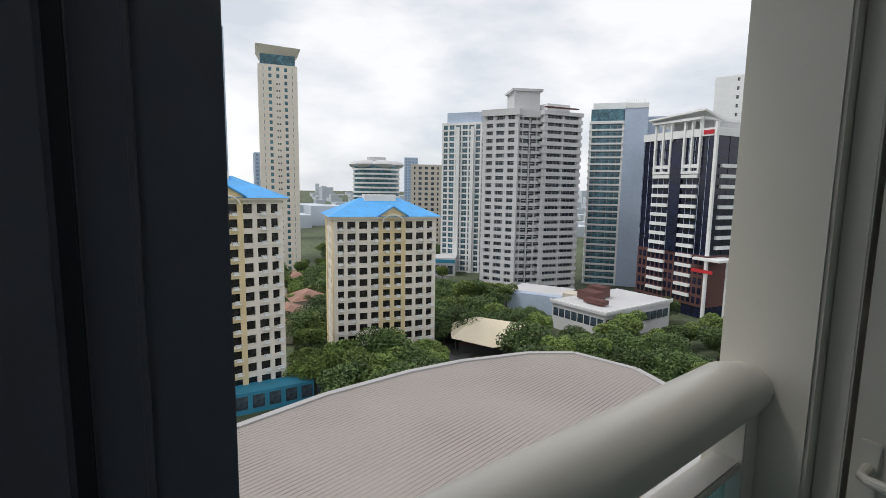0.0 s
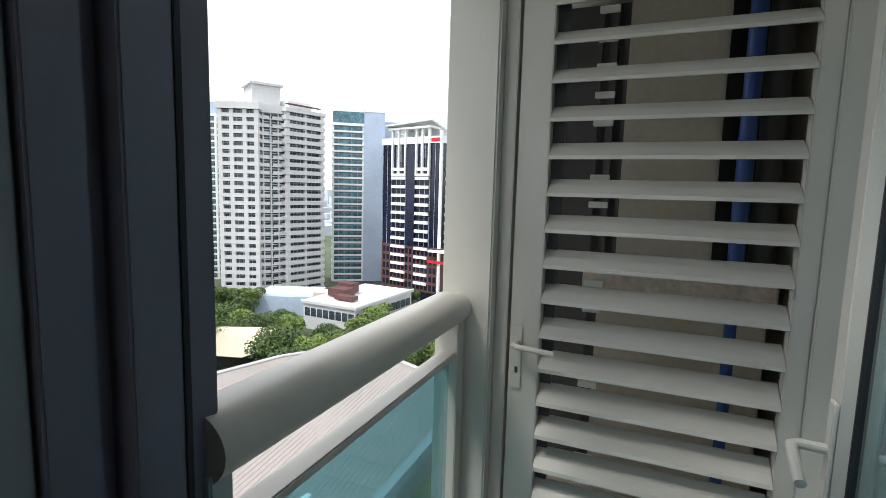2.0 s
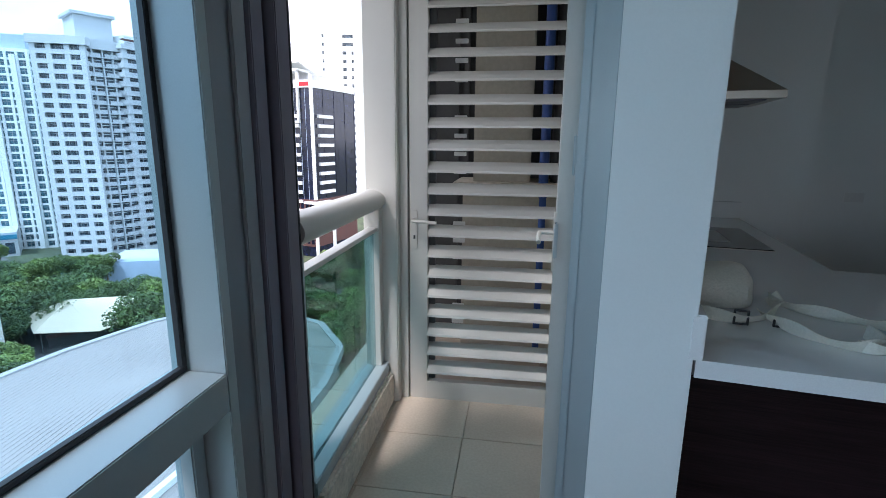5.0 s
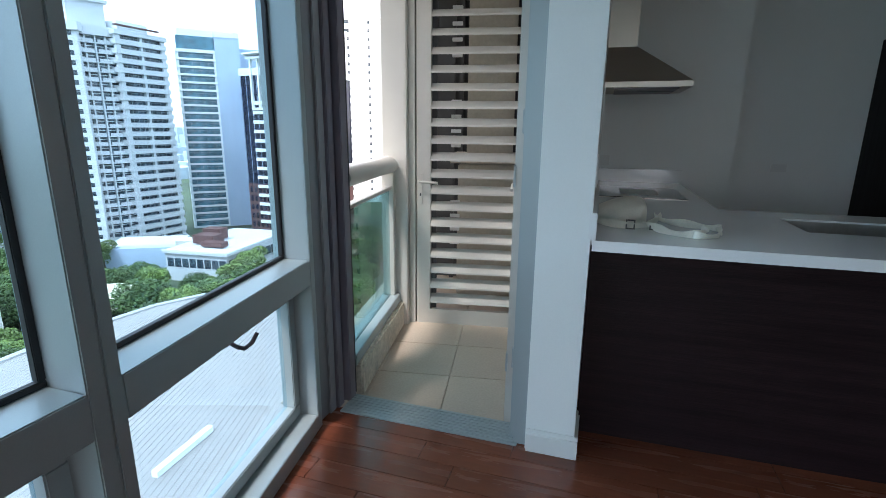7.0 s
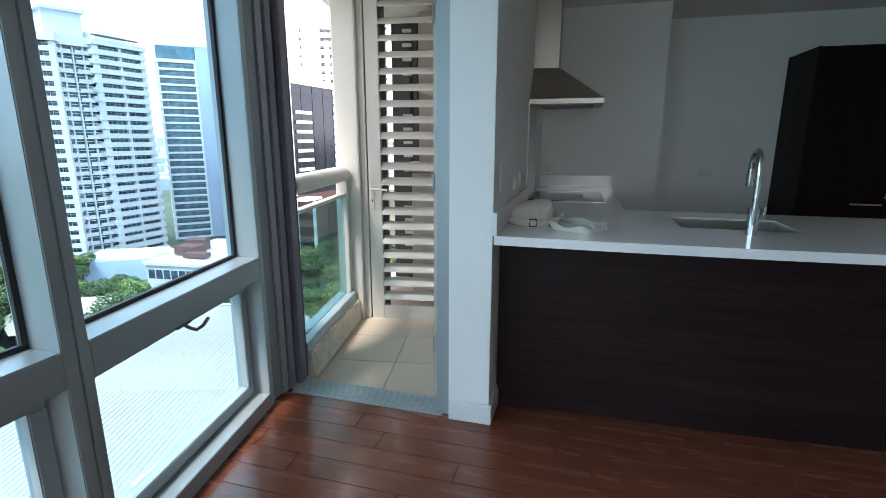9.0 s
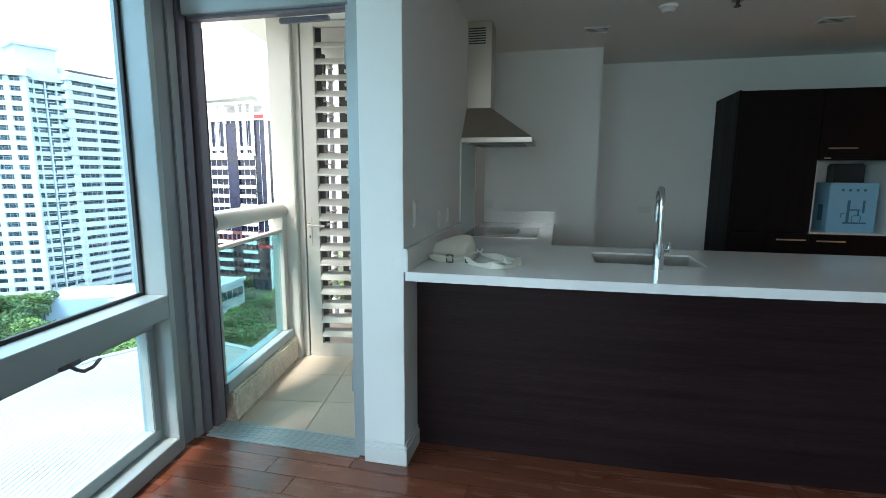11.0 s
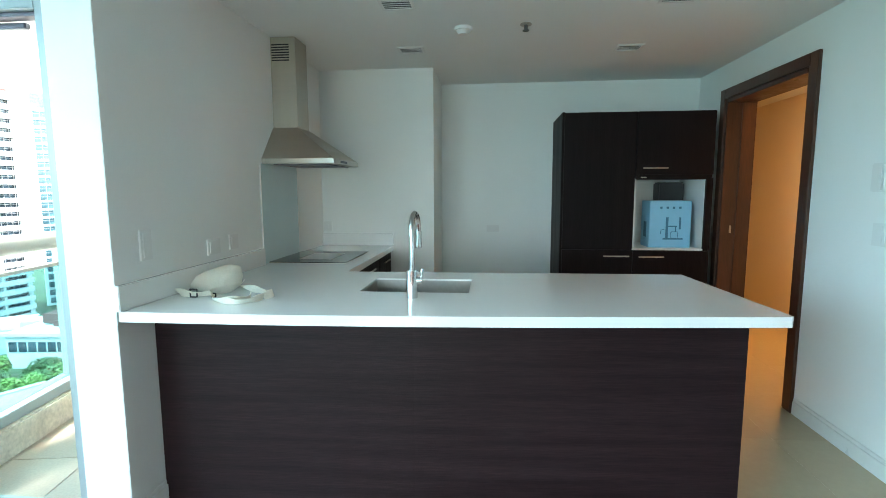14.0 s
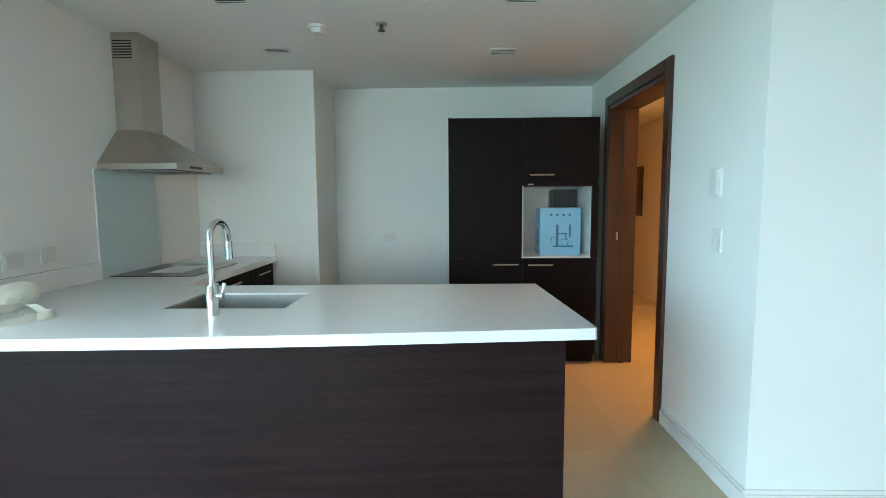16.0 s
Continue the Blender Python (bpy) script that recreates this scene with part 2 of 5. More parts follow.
solid("wall_living", bm, WALL, "white painted living room wall")
bm = B(); box(bm, (4.6, 0.62, 0.0), (4.72, 6.5, CEIL_Z)); box(bm, (XR + 0.12, 6.3, 0.0), (4.6, 6.42, CEIL_Z)); box(bm, (XR + 0.0, 3.15, 0.0), (XR + 0.12, 6.3, CEIL_Z))
solid("wall_hall", bm, ORANGEW, "hall wall lit warm orange by a downlight")
bm = B(); box(bm, (6.2, -6.2, 0.0), (6.32, 0.62, CEIL_Z)); solid("wall_living_east", bm, WALL, "white painted living room wall")
# unseen closing wall; its opening is added to let sky light in
bm = B(); box(bm, (1.4, -6.2, 0.0), (6.2, -6.08, CEIL_Z)); box(bm, (-1.4, -6.2, 0.0), (-0.3, -6.08, CEIL_Z)); box(bm, (-0.3, -6.2, 0.0), (1.4, -6.08, 0.35)); box(bm, (-0.3, -6.2, 2.3), (1.4, -6.08, CEIL_Z))
solid("wall_south", bm, WALL, "white painted unseen closing wall with an assumed window opening")
bm = B(); box(bm, (-1.45, -6.2, CEIL_Z), (6.4, 0.0, CEIL_Z + 0.12)); box(bm, (-0.20, 0.0, CEIL_Z), (6.4, 6.6, CEIL_Z + 0.12))
solid("ceiling", bm, CEIL, "off-white painted ceiling")
W = [(-1.10, 0.02), (-0.918, -1.15), (-0.918, -2.45), (-1.02, -3.75), (-1.16, -5.05), (-1.30, -6.1)]


def wall_x(y):
    """The inner line of the window wall at y."""
    for (x0, y0), (x1, y1) in zip(W, W[1:]):
        if y1 <= y <= y0:
            return x0 + (x1 - x0) * (y - y0) / (y1 - y0)
    return W[0][0] if y > 0 else W[-1][0]


bm = B(); prism(bm, [(x - 0.14, y) for x, y in W] + [(6.4, -6.1), (6.4, 0.42), (-0.2, 0.42), (-0.2, 0.02)], -0.12, -0.012); box(bm, (-0.2, 0.42, -0.12), (6.4, 6.6, -0.012))
FLOOR = solid("floor", bm, SUBFLOOR, "red-brown hardwood planks meeting cream kitchen tiles")


def skirting(p, q, h=0.10, t=0.014):
    """White skirting along a wall foot from p to q, standing out to its left."""
    d = Vector((q[0] - p[0], q[1] - p[1], 0))
    rot = Matrix.Translation((p[0], p[1], 0)) @ Matrix.Rotation(math.atan2(d.y, d.x), 4, "Z")
    bm = B()
    box(bm, (0, 0, 0), (d.length, t, h - 0.02), 0.002, rot)
    box(bm, (0, 0, h - 0.02), (d.length, t * 0.6, h), 0.002, rot)
    solid("baseboard", bm, PLASTIC_W, "white painted skirting board", "skirting")


skirting((0.008, -0.003), (-0.196, -0.003))
skirting((-0.006, 0.196), (-0.006, -0.016))
skirting((XR - 0.001, 0.488), (XR - 0.001, DY0 - 0.08))
skirting((6.2, 0.499), (XR - 0.014, 0.499))
skirting((3.16, 2.999), (0.94, 2.999))

# ---------- doorway to the hall ----------
door = empty("door_1", (XR, (DY0 + DY1) / 2, 0), "dark brown timber door frame standing open to the hall", "doorway", kind="structure")
for y0, y1 in ((DY0 - 0.075, DY0), (DY1, DY1 + 0.075)):
    bm = B(); box(bm, (XR - 0.022, y0, 0), (XR, y1, DZ + 0.075), 0.004); part("casing", bm, DOORWOOD, door)
bm = B(); box(bm, (XR - 0.022, DY0, DZ), (XR, DY1, DZ + 0.075), 0.004); part("casing", bm, DOORWOOD, door)
for y0, y1 in ((DY0, DY0 + 0.03), (DY1 - 0.03, DY1)):
    bm = B(); box(bm, (XR - 0.01, y0, 0), (XR + 0.21, y1, DZ), 0.003); box(bm, (XR + 0.10, y0 - 0.012 if y0 > 2 else y1, 0), (XR + 0.14, y0 if y0 > 2 else y1 + 0.012, DZ - 0.03)); part("jamb", bm, DOORWOOD, door)
bm = B(); box(bm, (XR - 0.01, DY0 + 0.03, DZ - 0.03), (XR + 0.21, DY1 - 0.03, DZ), 0.003); part("head", bm, DOORWOOD, door)
bm = B(); box(bm, (XR + 0.058, DY1 - 0.032, 1.01), (XR + 0.074, DY1 - 0.0295, 1.07), 0.001); part("strike_plate", bm, STEEL, door, "steel strike plate")
pic = empty("wall_panel", (4.59, 5.5, 1.42), "small dark framed panel on the hall wall", "picture")
bm = B(); box(bm, (4.57, 5.28, 1.10), (4.598, 5.74, 1.77), 0.004); part("frame", bm, DARKCARD, pic)
bm = B(); box(bm, (4.565, 5.32, 1.14), (4.569, 5.70, 1.73)); part("face", bm, DOORWOOD, pic)
fix = empty("hall_downlight_fitting", (3.95, 2.4, CEIL_Z), "recessed warm downlight in the hall ceiling", "downlight")
bm = B(); cyl(bm, (3.95, 2.4, CEIL_Z - 0.006), (3.95, 2.4, CEIL_Z), 0.20, 24); part("ring", bm, PLASTIC_W, fix)

# ---------- window wall, bay by bay ----------
def bay(i, p, q):
    """A floor-to-ceiling bay from p to q: fixed pane above, awning sash below, deep mullions."""
    d = Vector((q[0] - p[0], q[1] - p[1], 0))
    L = d.length
    # local: x along the bay from its far end, y outwards (away from the room)
    rot = Matrix.Translation((p[0], p[1], 0)) @ Matrix.Rotation(math.atan2(d.y, d.x), 4, "Z") @ Matrix.Diagonal((1, -1, 1, 1))
    win = empty("window_%d" % i, ((p[0] + q[0]) / 2, (p[1] + q[1]) / 2, 0), "grey aluminium floor-to-ceiling window with an awning sash below", "window", kind="structure")
    J = 0.045
    e0 = 0.14 if i == 1 else 0.0

    def bx(name, a, b, m, bev=0.003, label=""):
        bm = B(); box(bm, a, b, bev, rot); return part(name, bm, m, win, label)
    D = 0.125
    bx("mullion", (e0, 0, 0.0), (e0 + J - 0.004, D + 0.03, CEIL_Z), ALU)
    bx("mullion", (L - J + 0.004, 0, 0.0), (L - 0.002, D + 0.03, CEIL_Z), ALU)
    bx("mullion_gap", (L - 0.002, 0.012, 0.0), (L + 0.006, D, CEIL_Z), RUBBER)
    bx("transom", (e0 + J - 0.004, 0, 0.665), (L - J + 0.004, D + 0.03, 0.77), ALU)
    bx("window_sill", (e0 + J - 0.004, 0, 0.0), (L - J + 0.004, D + 0.03, 0.075), ALU)
    bx("head", (e0 + J - 0.004, 0, CEIL_Z - 0.09), (L - J + 0.004, D + 0.03, CEIL_Z), ALU)
    # gaskets round the upper pane
    for a, b in (((e0 + J - 0.004, D - 0.018, 0.77), (L - J, D, 0.785)), ((e0 + J - 0.004, D - 0.018, 0.785), (e0 + J + 0.012, D, CEIL_Z - 0.09)), ((L - J - 0.012, D - 0.018, 0.785), (L - J + 0.004, D, CEIL_Z - 0.09))):
        bx("gasket", a, b, RUBBER, 0.002)
    g = bx("pane", (e0 + J, D, 0.775), (L - J, D + 0.008, CEIL_Z - 0.085), PANE, 0)
    g.visible_shadow = False
    # awning sash
    s0, s1 = e0 + J + 0.004, L - J - 0.004
    y0, y1 = 0.075, 0.13
    bx("sash_rail", (s0, y0, 0.08), (s1, y1, 0.135), ALU, 0.004)
    bx("sash_rail", (s0, y0, 0.612), (s1, y1, 0.66), ALU, 0.004)
    bx("sash_stile", (s0, y0, 0.135), (s0 + 0.05, y1, 0.612), ALU, 0.004)
    bx("sash_stile", (s1 - 0.05, y0, 0.135), (s1, y1, 0.612), ALU, 0.004)
    g = bx("pane", (s0 + 0.05, y1 - 0.02, 0.135), (s1 - 0.05, y1 - 0.012, 0.612), PANE, 0)
    g.visible_shadow = False
    # cam handle in the middle of the sash head
    c = (s0 + s1) / 2
    h = bx("handle", (c - 0.045, y0 - 0.016, 0.618), (c + 0.045, y0, 0.652), ALU_SHADE, 0.004, "grey metal window handle")
    bm = B()
    pts = [(c + 0.015, y0 - 0.016, 0.632), (c + 0.015, y0 - 0.045, 0.618), (c - 0.01, y0 - 0.052, 0.602), (c - 0.05, y0 - 0.055, 0.604), (c - 0.085, y0 - 0.055, 0.622)]
    tube(bm, [rot @ Vector(v) for v in pts], 0.007, 10)
    part("lever", bm, ALU_SHADE, win, "curved grey window lever", True)
    return win


for i in range(5):
    bay(i + 1, W[i], W[i + 1])

# ---------- balcony door frame ----------
fr = empty("door_2", (-0.64, 0.05, 0), "grey aluminium balcony door frame with its glazed leaf folded open", "door", kind="structure")


def fbox(name, a, b, m=None, bev=0.003, label="", parent=None):
    bm = B(); box(bm, a, b, bev); return part(name, bm, m or ALU, parent or fr, label)


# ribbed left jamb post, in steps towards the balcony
# the darker frame colours paint in the shade of this backlit jamb
fbox("jamb", (-1.26, 0.025, 0), (-1.075, 0.075, CEIL_Z), ALU_SHADE)
fbox("jamb", (-1.26, 0.075, 0), (-1.095, 0.095, CEIL_Z), ALU_SHADE)
fbox("jamb", (-1.26, 0.095, 0), (-1.052, 0.15, CEIL_Z), ALU_SHADE)
fbox("jamb", (-1.26, 0.15, 0), (-1.085, 0.18, CEIL_Z), ALU_SHADE)
fbox("jamb", (-1.26, 0.18, 0), (-1.11, 0.228, CEIL_Z), ALU_SHADE)
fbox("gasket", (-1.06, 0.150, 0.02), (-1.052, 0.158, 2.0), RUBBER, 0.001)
fbox("jamb", (-1.16, -0.11, 0), (-1.098, 0.025, CEIL_Z), ALU_HALF_SHADE)
fbox("cover_strip", (-1.098, -0.03, 0.0), (-1.086, 0.02, CEIL_Z), ALU_HALF_SHADE)
for z in (0.62, 0.70, 0.86, 0.95):
    fbox("keeper", (-1.111, 0.200, z), (-1.104, 0.220, z + 0.05), RUBBER, 0.001)
# right jamb against the pier
fbox("jamb", (-0.25, 0.02, 0), (-0.198, 0.15, CEIL_Z), ALU)
fbox("jamb", (-0.272, 0.05, 0), (-0.25, 0.12, 2.02), ALU)
for z in (0.32, 1.27, 1.86):
    fbox("hinge", (-0.280, 0.06, z), (-0.2722, 0.086, z + 0.09), ALU, 0.003, "grey door hinge")
# header
fbox("head", (-1.052, 0.02, 2.02), (-0.25, 0.15, 2.10), ALU)
fbox("head", (-1.052, 0.055, 2.005), (-0.27, 0.11, 2.02), ALU_SHADE)
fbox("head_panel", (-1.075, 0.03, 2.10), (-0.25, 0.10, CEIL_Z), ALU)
fbox("door_closer", (-0.62, 0.112, 1.982), (-0.38, 0.138, 2.004), ALU_SHADE, 0.004, "grey overhead door closer")
# ribbed threshold
th = fbox("threshold", (-1.06, 0.0, -0.03), (-0.235, 0.16, 0.006), ALU, 0.002, "ribbed aluminium threshold")
for k in range(7):
    fbox("rib", (-1.055, 0.018 + k * 0.02, 0.006), (-0.24, 0.027 + k * 0.02, 0.010), ALU, 0.001, parent=fr)

# balcony axes: v out along the railing, u across it
OX, OY = -1.13, 0.2
BAL = Matrix.Translation((OX, OY, 0)) @ Matrix.Rotation(radians(9.5), 4, "Z")


def balbox(name, a, b, m, parent, bev=0.003, label=""):
    bm = B(); box(bm, a, b, bev, BAL); return part(name, bm, m, parent, label)


# ---------- open glazed leaf ----------
leaf = empty("balcony_door_leaf", (-0.27, 0.13, 0), "glazed aluminium balcony door leaf standing open", "door")
LF = Matrix.Translation((-0.285, 0.145, 0.012)) @ Matrix.Rotation(radians(95.0), 4, "Z")
LW, LH = 0.78, 1.985


def lbox(name, a, b, m, bev=0.003, label=""):
    bm = B(); box(bm, a, b, bev, LF); return part(name, bm, m, leaf, label)


lbox("stile", (0.0, -0.03, 0), (0.06, 0.03, LH), ALU_W)
lbox("stile", (LW - 0.055, -0.03, 0), (LW, 0.03, LH), ALU_W)
lbox("edge_strip", (LW, -0.022, 0), (LW + 0.006, 0.022, LH), RUBBER)
lbox("rail", (0.06, -0.03, 0), (LW - 0.055, 0.03, 0.09), ALU_W)
lbox("rail", (0.06, -0.03, LH - 0.085), (LW - 0.055, 0.03, LH), ALU_W)
g = lbox("pane", (0.06, -0.006, 0.09), (LW - 0.055, 0.002, LH - 0.085), PANE_D, 0)
g.visible_shadow = False
lbox("gasket", (LW - 0.063, -0.008, 0.09), (LW - 0.055, 0.008, LH - 0.085), RUBBER, 0.001)
for z in (0.25, 1.05, 1.78):
    lbox("hinge", (-0.012, 0.024, z), (0.022, 0.033, z + 0.09), ALU, 0.003, "grey leaf hinge")
lbox("lock_plate", (LW - 0.062, 0.03, 0.83), (LW - 0.030, 0.037, 1.07), ALU_W, 0.002, "slim lock plate")
bm = B(); tube(bm, [LF @ Vector(v) for v in ((LW - 0.046, 0.03, 0.985), (LW - 0.046, 0.075, 0.985), (LW - 0.055, 0.088, 0.985), (LW - 0.10, 0.09, 0.98), (LW - 0.155, 0.088, 0.965))], 0.009, 10)
part("lever_handle", bm, ALU_W, leaf, "white lever handle", True)
bm = B(); tube(bm, [LF @ Vector(v) for v in ((LW - 0.046, -0.03, 0.985), (LW - 0.046, -0.075, 0.985), (LW - 0.055, -0.088, 0.985), (LW - 0.10, -0.09, 0.98), (LW - 0.155, -0.088, 0.965))], 0.009, 10)
part("lever_handle", bm, ALU_W, leaf, "white lever handle", True)

# ---------- balcony ----------
bm = B(); prism(bm, [(-0.075, -0.06), (0.92, -0.22), (1.12, 0.9), (1.18, 2.5), (-0.075, 2.5)], -0.3, -0.058, BAL)
bslab = solid("balcony_floor", bm, GROUT, "beige tiled balcony floor")
bm = B(); box(bm, (-0.32, 0.06, 2.36), (1.3, 2.5, 2.6), 0, BAL); solid("balcony_soffit", bm, CEIL, "painted soffit above the balcony")
bm = B(); box(bm, (-0.20, 2.5, -0.3), (-0.02, 3.2, 2.6)); solid("balcony_side_wall", bm, SHEET, "beige rendered wall behind the service ledge")
kerb = B(); box(kerb, (-0.075, 0.03, -0.055), (0.078, 1.0, 0.125), 0.012, BAL)
solid("balcony_kerb", kerb, PLASTER, "weathered rough plaster kerb under the railing")
rail = empty("railing", (OX, OY, 0.125), "balcony railing with thick round handrail and tinted glass", "railing")
balbox("bottom_rail", (-0.075, 0.0, 0.125), (0.055, 0.985, 0.185), ALU, rail, 0.004)
bm = B()
prof = [(0.061 * math.cos(a), 0.054 * math.sin(a)) for a in [2 * math.pi * k / 28 for k in range(28)]]
ends = []
NV = 10
for j in range(NV + 1):
    v = 0.004 + 1.006 * j / NV
    k = 1.0
    drop = 0.0
    if j == NV:
        k, drop = 0.80, -0.010
    ends.append([bm.verts.new(BAL @ Vector((x * k - 0.005, v, 1.062 + drop + z * k))) for x, z in prof])
for a, b in zip(ends, ends[1:]):
    for k in range(28):
        bm.faces.new((a[k], a[(k + 1) % 28], b[(k + 1) % 28], b[k]))
bm.faces.new(ends[-1]); bm.faces.new(ends[0][::-1])
part("handrail", bm, ALU_W, rail, "thick cream round handrail", True)
balbox("top_glass_rail", (-0.03, 0.0, 0.905), (0.022, 0.985, 0.925), ALU_W, rail, 0.003)
balbox("stanchion", (-0.04, 0.0, 0.185), (0.032, 0.04, 1.03), ALU, rail)
balbox("stanchion", (-0.05, 0.925, 0.185), (0.028, 0.985, 1.03), ALU_W, rail)
g = balbox("glass_panel", (-0.012, 0.04, 0.185), (0.0, 0.925, 0.905), PANE_T, rail, 0)
g.visible_shadow = False
col = empty("column_cladding", (OX, OY + 1.0, 0), "tall cream aluminium column at the balcony corner", "column", kind="structure")
balbox("cladding", (-0.055, 0.985, -0.055), (0.108, 1.25, 2.36), ALU_W, col, 0.006)
balbox("cladding_strip", (0.109, 1.035, -0.055), (0.150, 1.25, 2.36), ALU_W, col, 0.003)

lou = empty("louvre_door", tuple(BAL @ Vector((0.55, 1.07, -0.05))), "cream aluminium louvred service door, closed", "door")
U0, U1, V0, V1 = 0.158, 0.945, 1.045, 1.09
balbox("stile", (U0, V0, -0.05), (U0 + 0.095, V1, 2.352), ALU_W, lou)
balbox("stile", (U1 - 0.05, V0, -0.05), (U1, V1, 2.352), ALU_W, lou)
balbox("bottom_rail", (U0 + 0.095, V0, -0.05), (U1 - 0.05, V1, 0.055), ALU_W, lou)
balbox("top_rail", (U0 + 0.095, V0, 2.312), (U1 - 0.05, V1, 2.352), ALU_W, lou)
z = 0.135
first = None
while z < 2.29:
    bm = B()
    m = BAL @ Matrix.Translation(((U0 + U1) / 2 + 0.022, (V0 + V1) / 2, z)) @ Matrix.Rotation(radians(34), 4, "X")
    hw, ww = (U1 - U0) / 2 - 0.074, 0.047
    poly = [(-ww, -0.001), (-ww * 0.8, 0.006), (0, 0.009), (ww * 0.8, 0.006), (ww, -0.001), (ww * 0.8, -0.006), (0, -0.008), (-ww * 0.8, -0.006)]
    a = [bm.verts.new(m @ Vector((-hw, y, w))) for y, w in poly]
    b = [bm.verts.new(m @ Vector((hw, y, w))) for y, w in poly]
    for k in range(8):
        bm.faces.new((a[k], a[(k + 1) % 8], b[(k + 1) % 8], b[k]))
    bm.faces.new(a[::-1]); bm.faces.new(b)
    part("slat", bm, ALU_W, lou)
    z += 0.1085
# dark strip added to keep sky from showing past the slat ends
balbox("slat_guide", (U0 + 0.05, V1 + 0.004, -0.04), (U0 + 0.128, V1 + 0.026, 2.345), DARKM, lou, 0.002, "dark strip added behind the stile to close the gap")
balbox("lock_plate", (U0 + 0.012, V0 - 0.008, 0.80), (U0 + 0.042, V0, 1.0), ALU_W, lou, 0.002, "slim cream lock plate")
balbox("keyhole", (U0 + 0.022, V0 - 0.010, 0.852), (U0 + 0.032, V0 - 0.008, 0.872), RUBBER, lou, 0.001)
bm = B(); tube(bm, [BAL @ Vector(v) for v in ((U0 + 0.027, V0 - 0.008, 0.952), (U0 + 0.027, V0 - 0.052, 0.952), (U0 + 0.036, V0 - 0.062, 0.952), (U0 + 0.08, V0 - 0.064, 0.950), (U0 + 0.15, V0 - 0.062, 0.945))], 0.009, 10)
part("lever_handle", bm, ALU_W, lou, "cream lever handle", True)
# frame to the right of the louvre door
solid("door_3", box(B(), (U1, 1.03, -0.055), (U1 + 0.10, 1.25, 2.36), 0.003, BAL), ALU_W, "cream aluminium frame of the louvre door", "door frame")

# service ledge behind the louvres
led = empty("ventilation_unit", tuple(BAL @ Vector((0.55, 1.95, 0))), "beige sheet metal housing on the service ledge", "ventilation unit")
balbox("housing", (0.42, 1.75, 0.05), (0.78, 2.1, 2.3), SHEET, led, 0.01)
balbox("housing_lower", (0.36, 1.70, -0.05), (0.98, 2.12, 1.02), SHEET, led, 0.01)
balbox("ledge", (0.30, 1.66, 1.03), (1.0, 2.12, 1.10), PLASTER, led, 0.006)
bm = B(); cyl(bm, BAL @ Vector((0.86, 1.72, 0.0)), BAL @ Vector((0.86, 1.72, 2.34)), 0.03, 14)
solid("riser_pipe", bm, PIPEB, "blue painted riser pipe on the ledge", "pipe", "", True)
bm = B(); cyl(bm, BAL @ Vector((0.95, 1.78, 0.0)), BAL @ Vector((0.95, 1.78, 2.34)), 0.045, 14)
solid("riser_pipe", bm, DARKM, "dark riser pipe on the ledge", "pipe", "", True)
shut = empty("service_screen", tuple(BAL @ Vector((0.12, 1.7, 0))), "louvred outer screen of the service ledge", "louvre screen")
for k in range(5):
    balbox("post", (0.02, 1.28 + k * 0.22, -0.05), (0.055, 1.32 + k * 0.22, 2.34), DARKM if k % 2 else ALU_SHADE, shut)
zz = 0.1
while zz < 2.3:
    balbox("blade", (0.0, 1.26, zz), (0.07, 2.2, zz + 0.012), ALU_W, shut, 0.002)
    zz += 0.108
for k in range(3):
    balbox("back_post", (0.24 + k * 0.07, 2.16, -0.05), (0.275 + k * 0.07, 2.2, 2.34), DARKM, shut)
solid("service_side_wall", box(B(), (1.05, 1.25, -0.3), (1.15, 2.22, 2.6), 0, BAL), SHEET, "beige rendered wall beside the service ledge")
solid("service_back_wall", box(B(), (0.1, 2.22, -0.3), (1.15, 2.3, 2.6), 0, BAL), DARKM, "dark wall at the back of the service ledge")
for k in range(19):
    balbox("bracket", (0.31, 1.63, 0.18 + k * 0.108), (0.385, 1.65, 0.205 + k * 0.108), PLASTIC_W, shut, 0.002)

# ---------- kitchen counter ----------
top = empty("worktop", (1.2, 0.5, 0.86), "white quartz worktop with a bar front and hob leg", "worktop")
SX0, SX1, SY0, SY1 = 0.815, 1.315, 0.455, 0.795
bm = B()
prism(bm, [(0.0, 0.002), (0.55, 0.008), (SX0, 0.017), (SX0, 1.0), (XL, 1.0), (XL, 0.1), (0.0, 0.1)], 0.86, 0.9)
prism(bm, [(SX0, 0.017), (1.1, 0.028), (SX1, 0.042), (SX1, SY0), (SX0, SY0)], 0.86, 0.9)
prism(bm, [(SX0, SY1), (SX1, SY1), (SX1, 1.015), (SX0, 1.0)], 0.86, 0.9)
prism(bm, [(SX1, 0.042), (1.66, 0.065), (2.10, 0.102), (2.49, 0.135), (2.5, 0.145), (2.436, 1.03), (SX1, 1.015)], 0.86, 0.9)
prism(bm, [(XL, 1.0), (0.60, 1.0), (0.60, 2.35), (XL, 2.35)], 0.86, 0.9)
bmesh.ops.remove_doubles(bm, verts=bm.verts, dist=0.0005)
part("slab", bm, QUARTZ, top)
bm = B(); box(bm, (XL - 0.01, -0.004, 0.9), (0.012, 1.22, 1.0), 0.003); part("upstand", bm, QUARTZ, top)
bm = B(); box(bm, (XL, 2.33, 0.9), (0.60, 2.352, 1.0), 0.003); part("upstand", bm, QUARTZ, top)
bar = empty("bar_panel", (1.2, 0.12, 0), "dark wenge veneered bar front under the worktop", "panel")
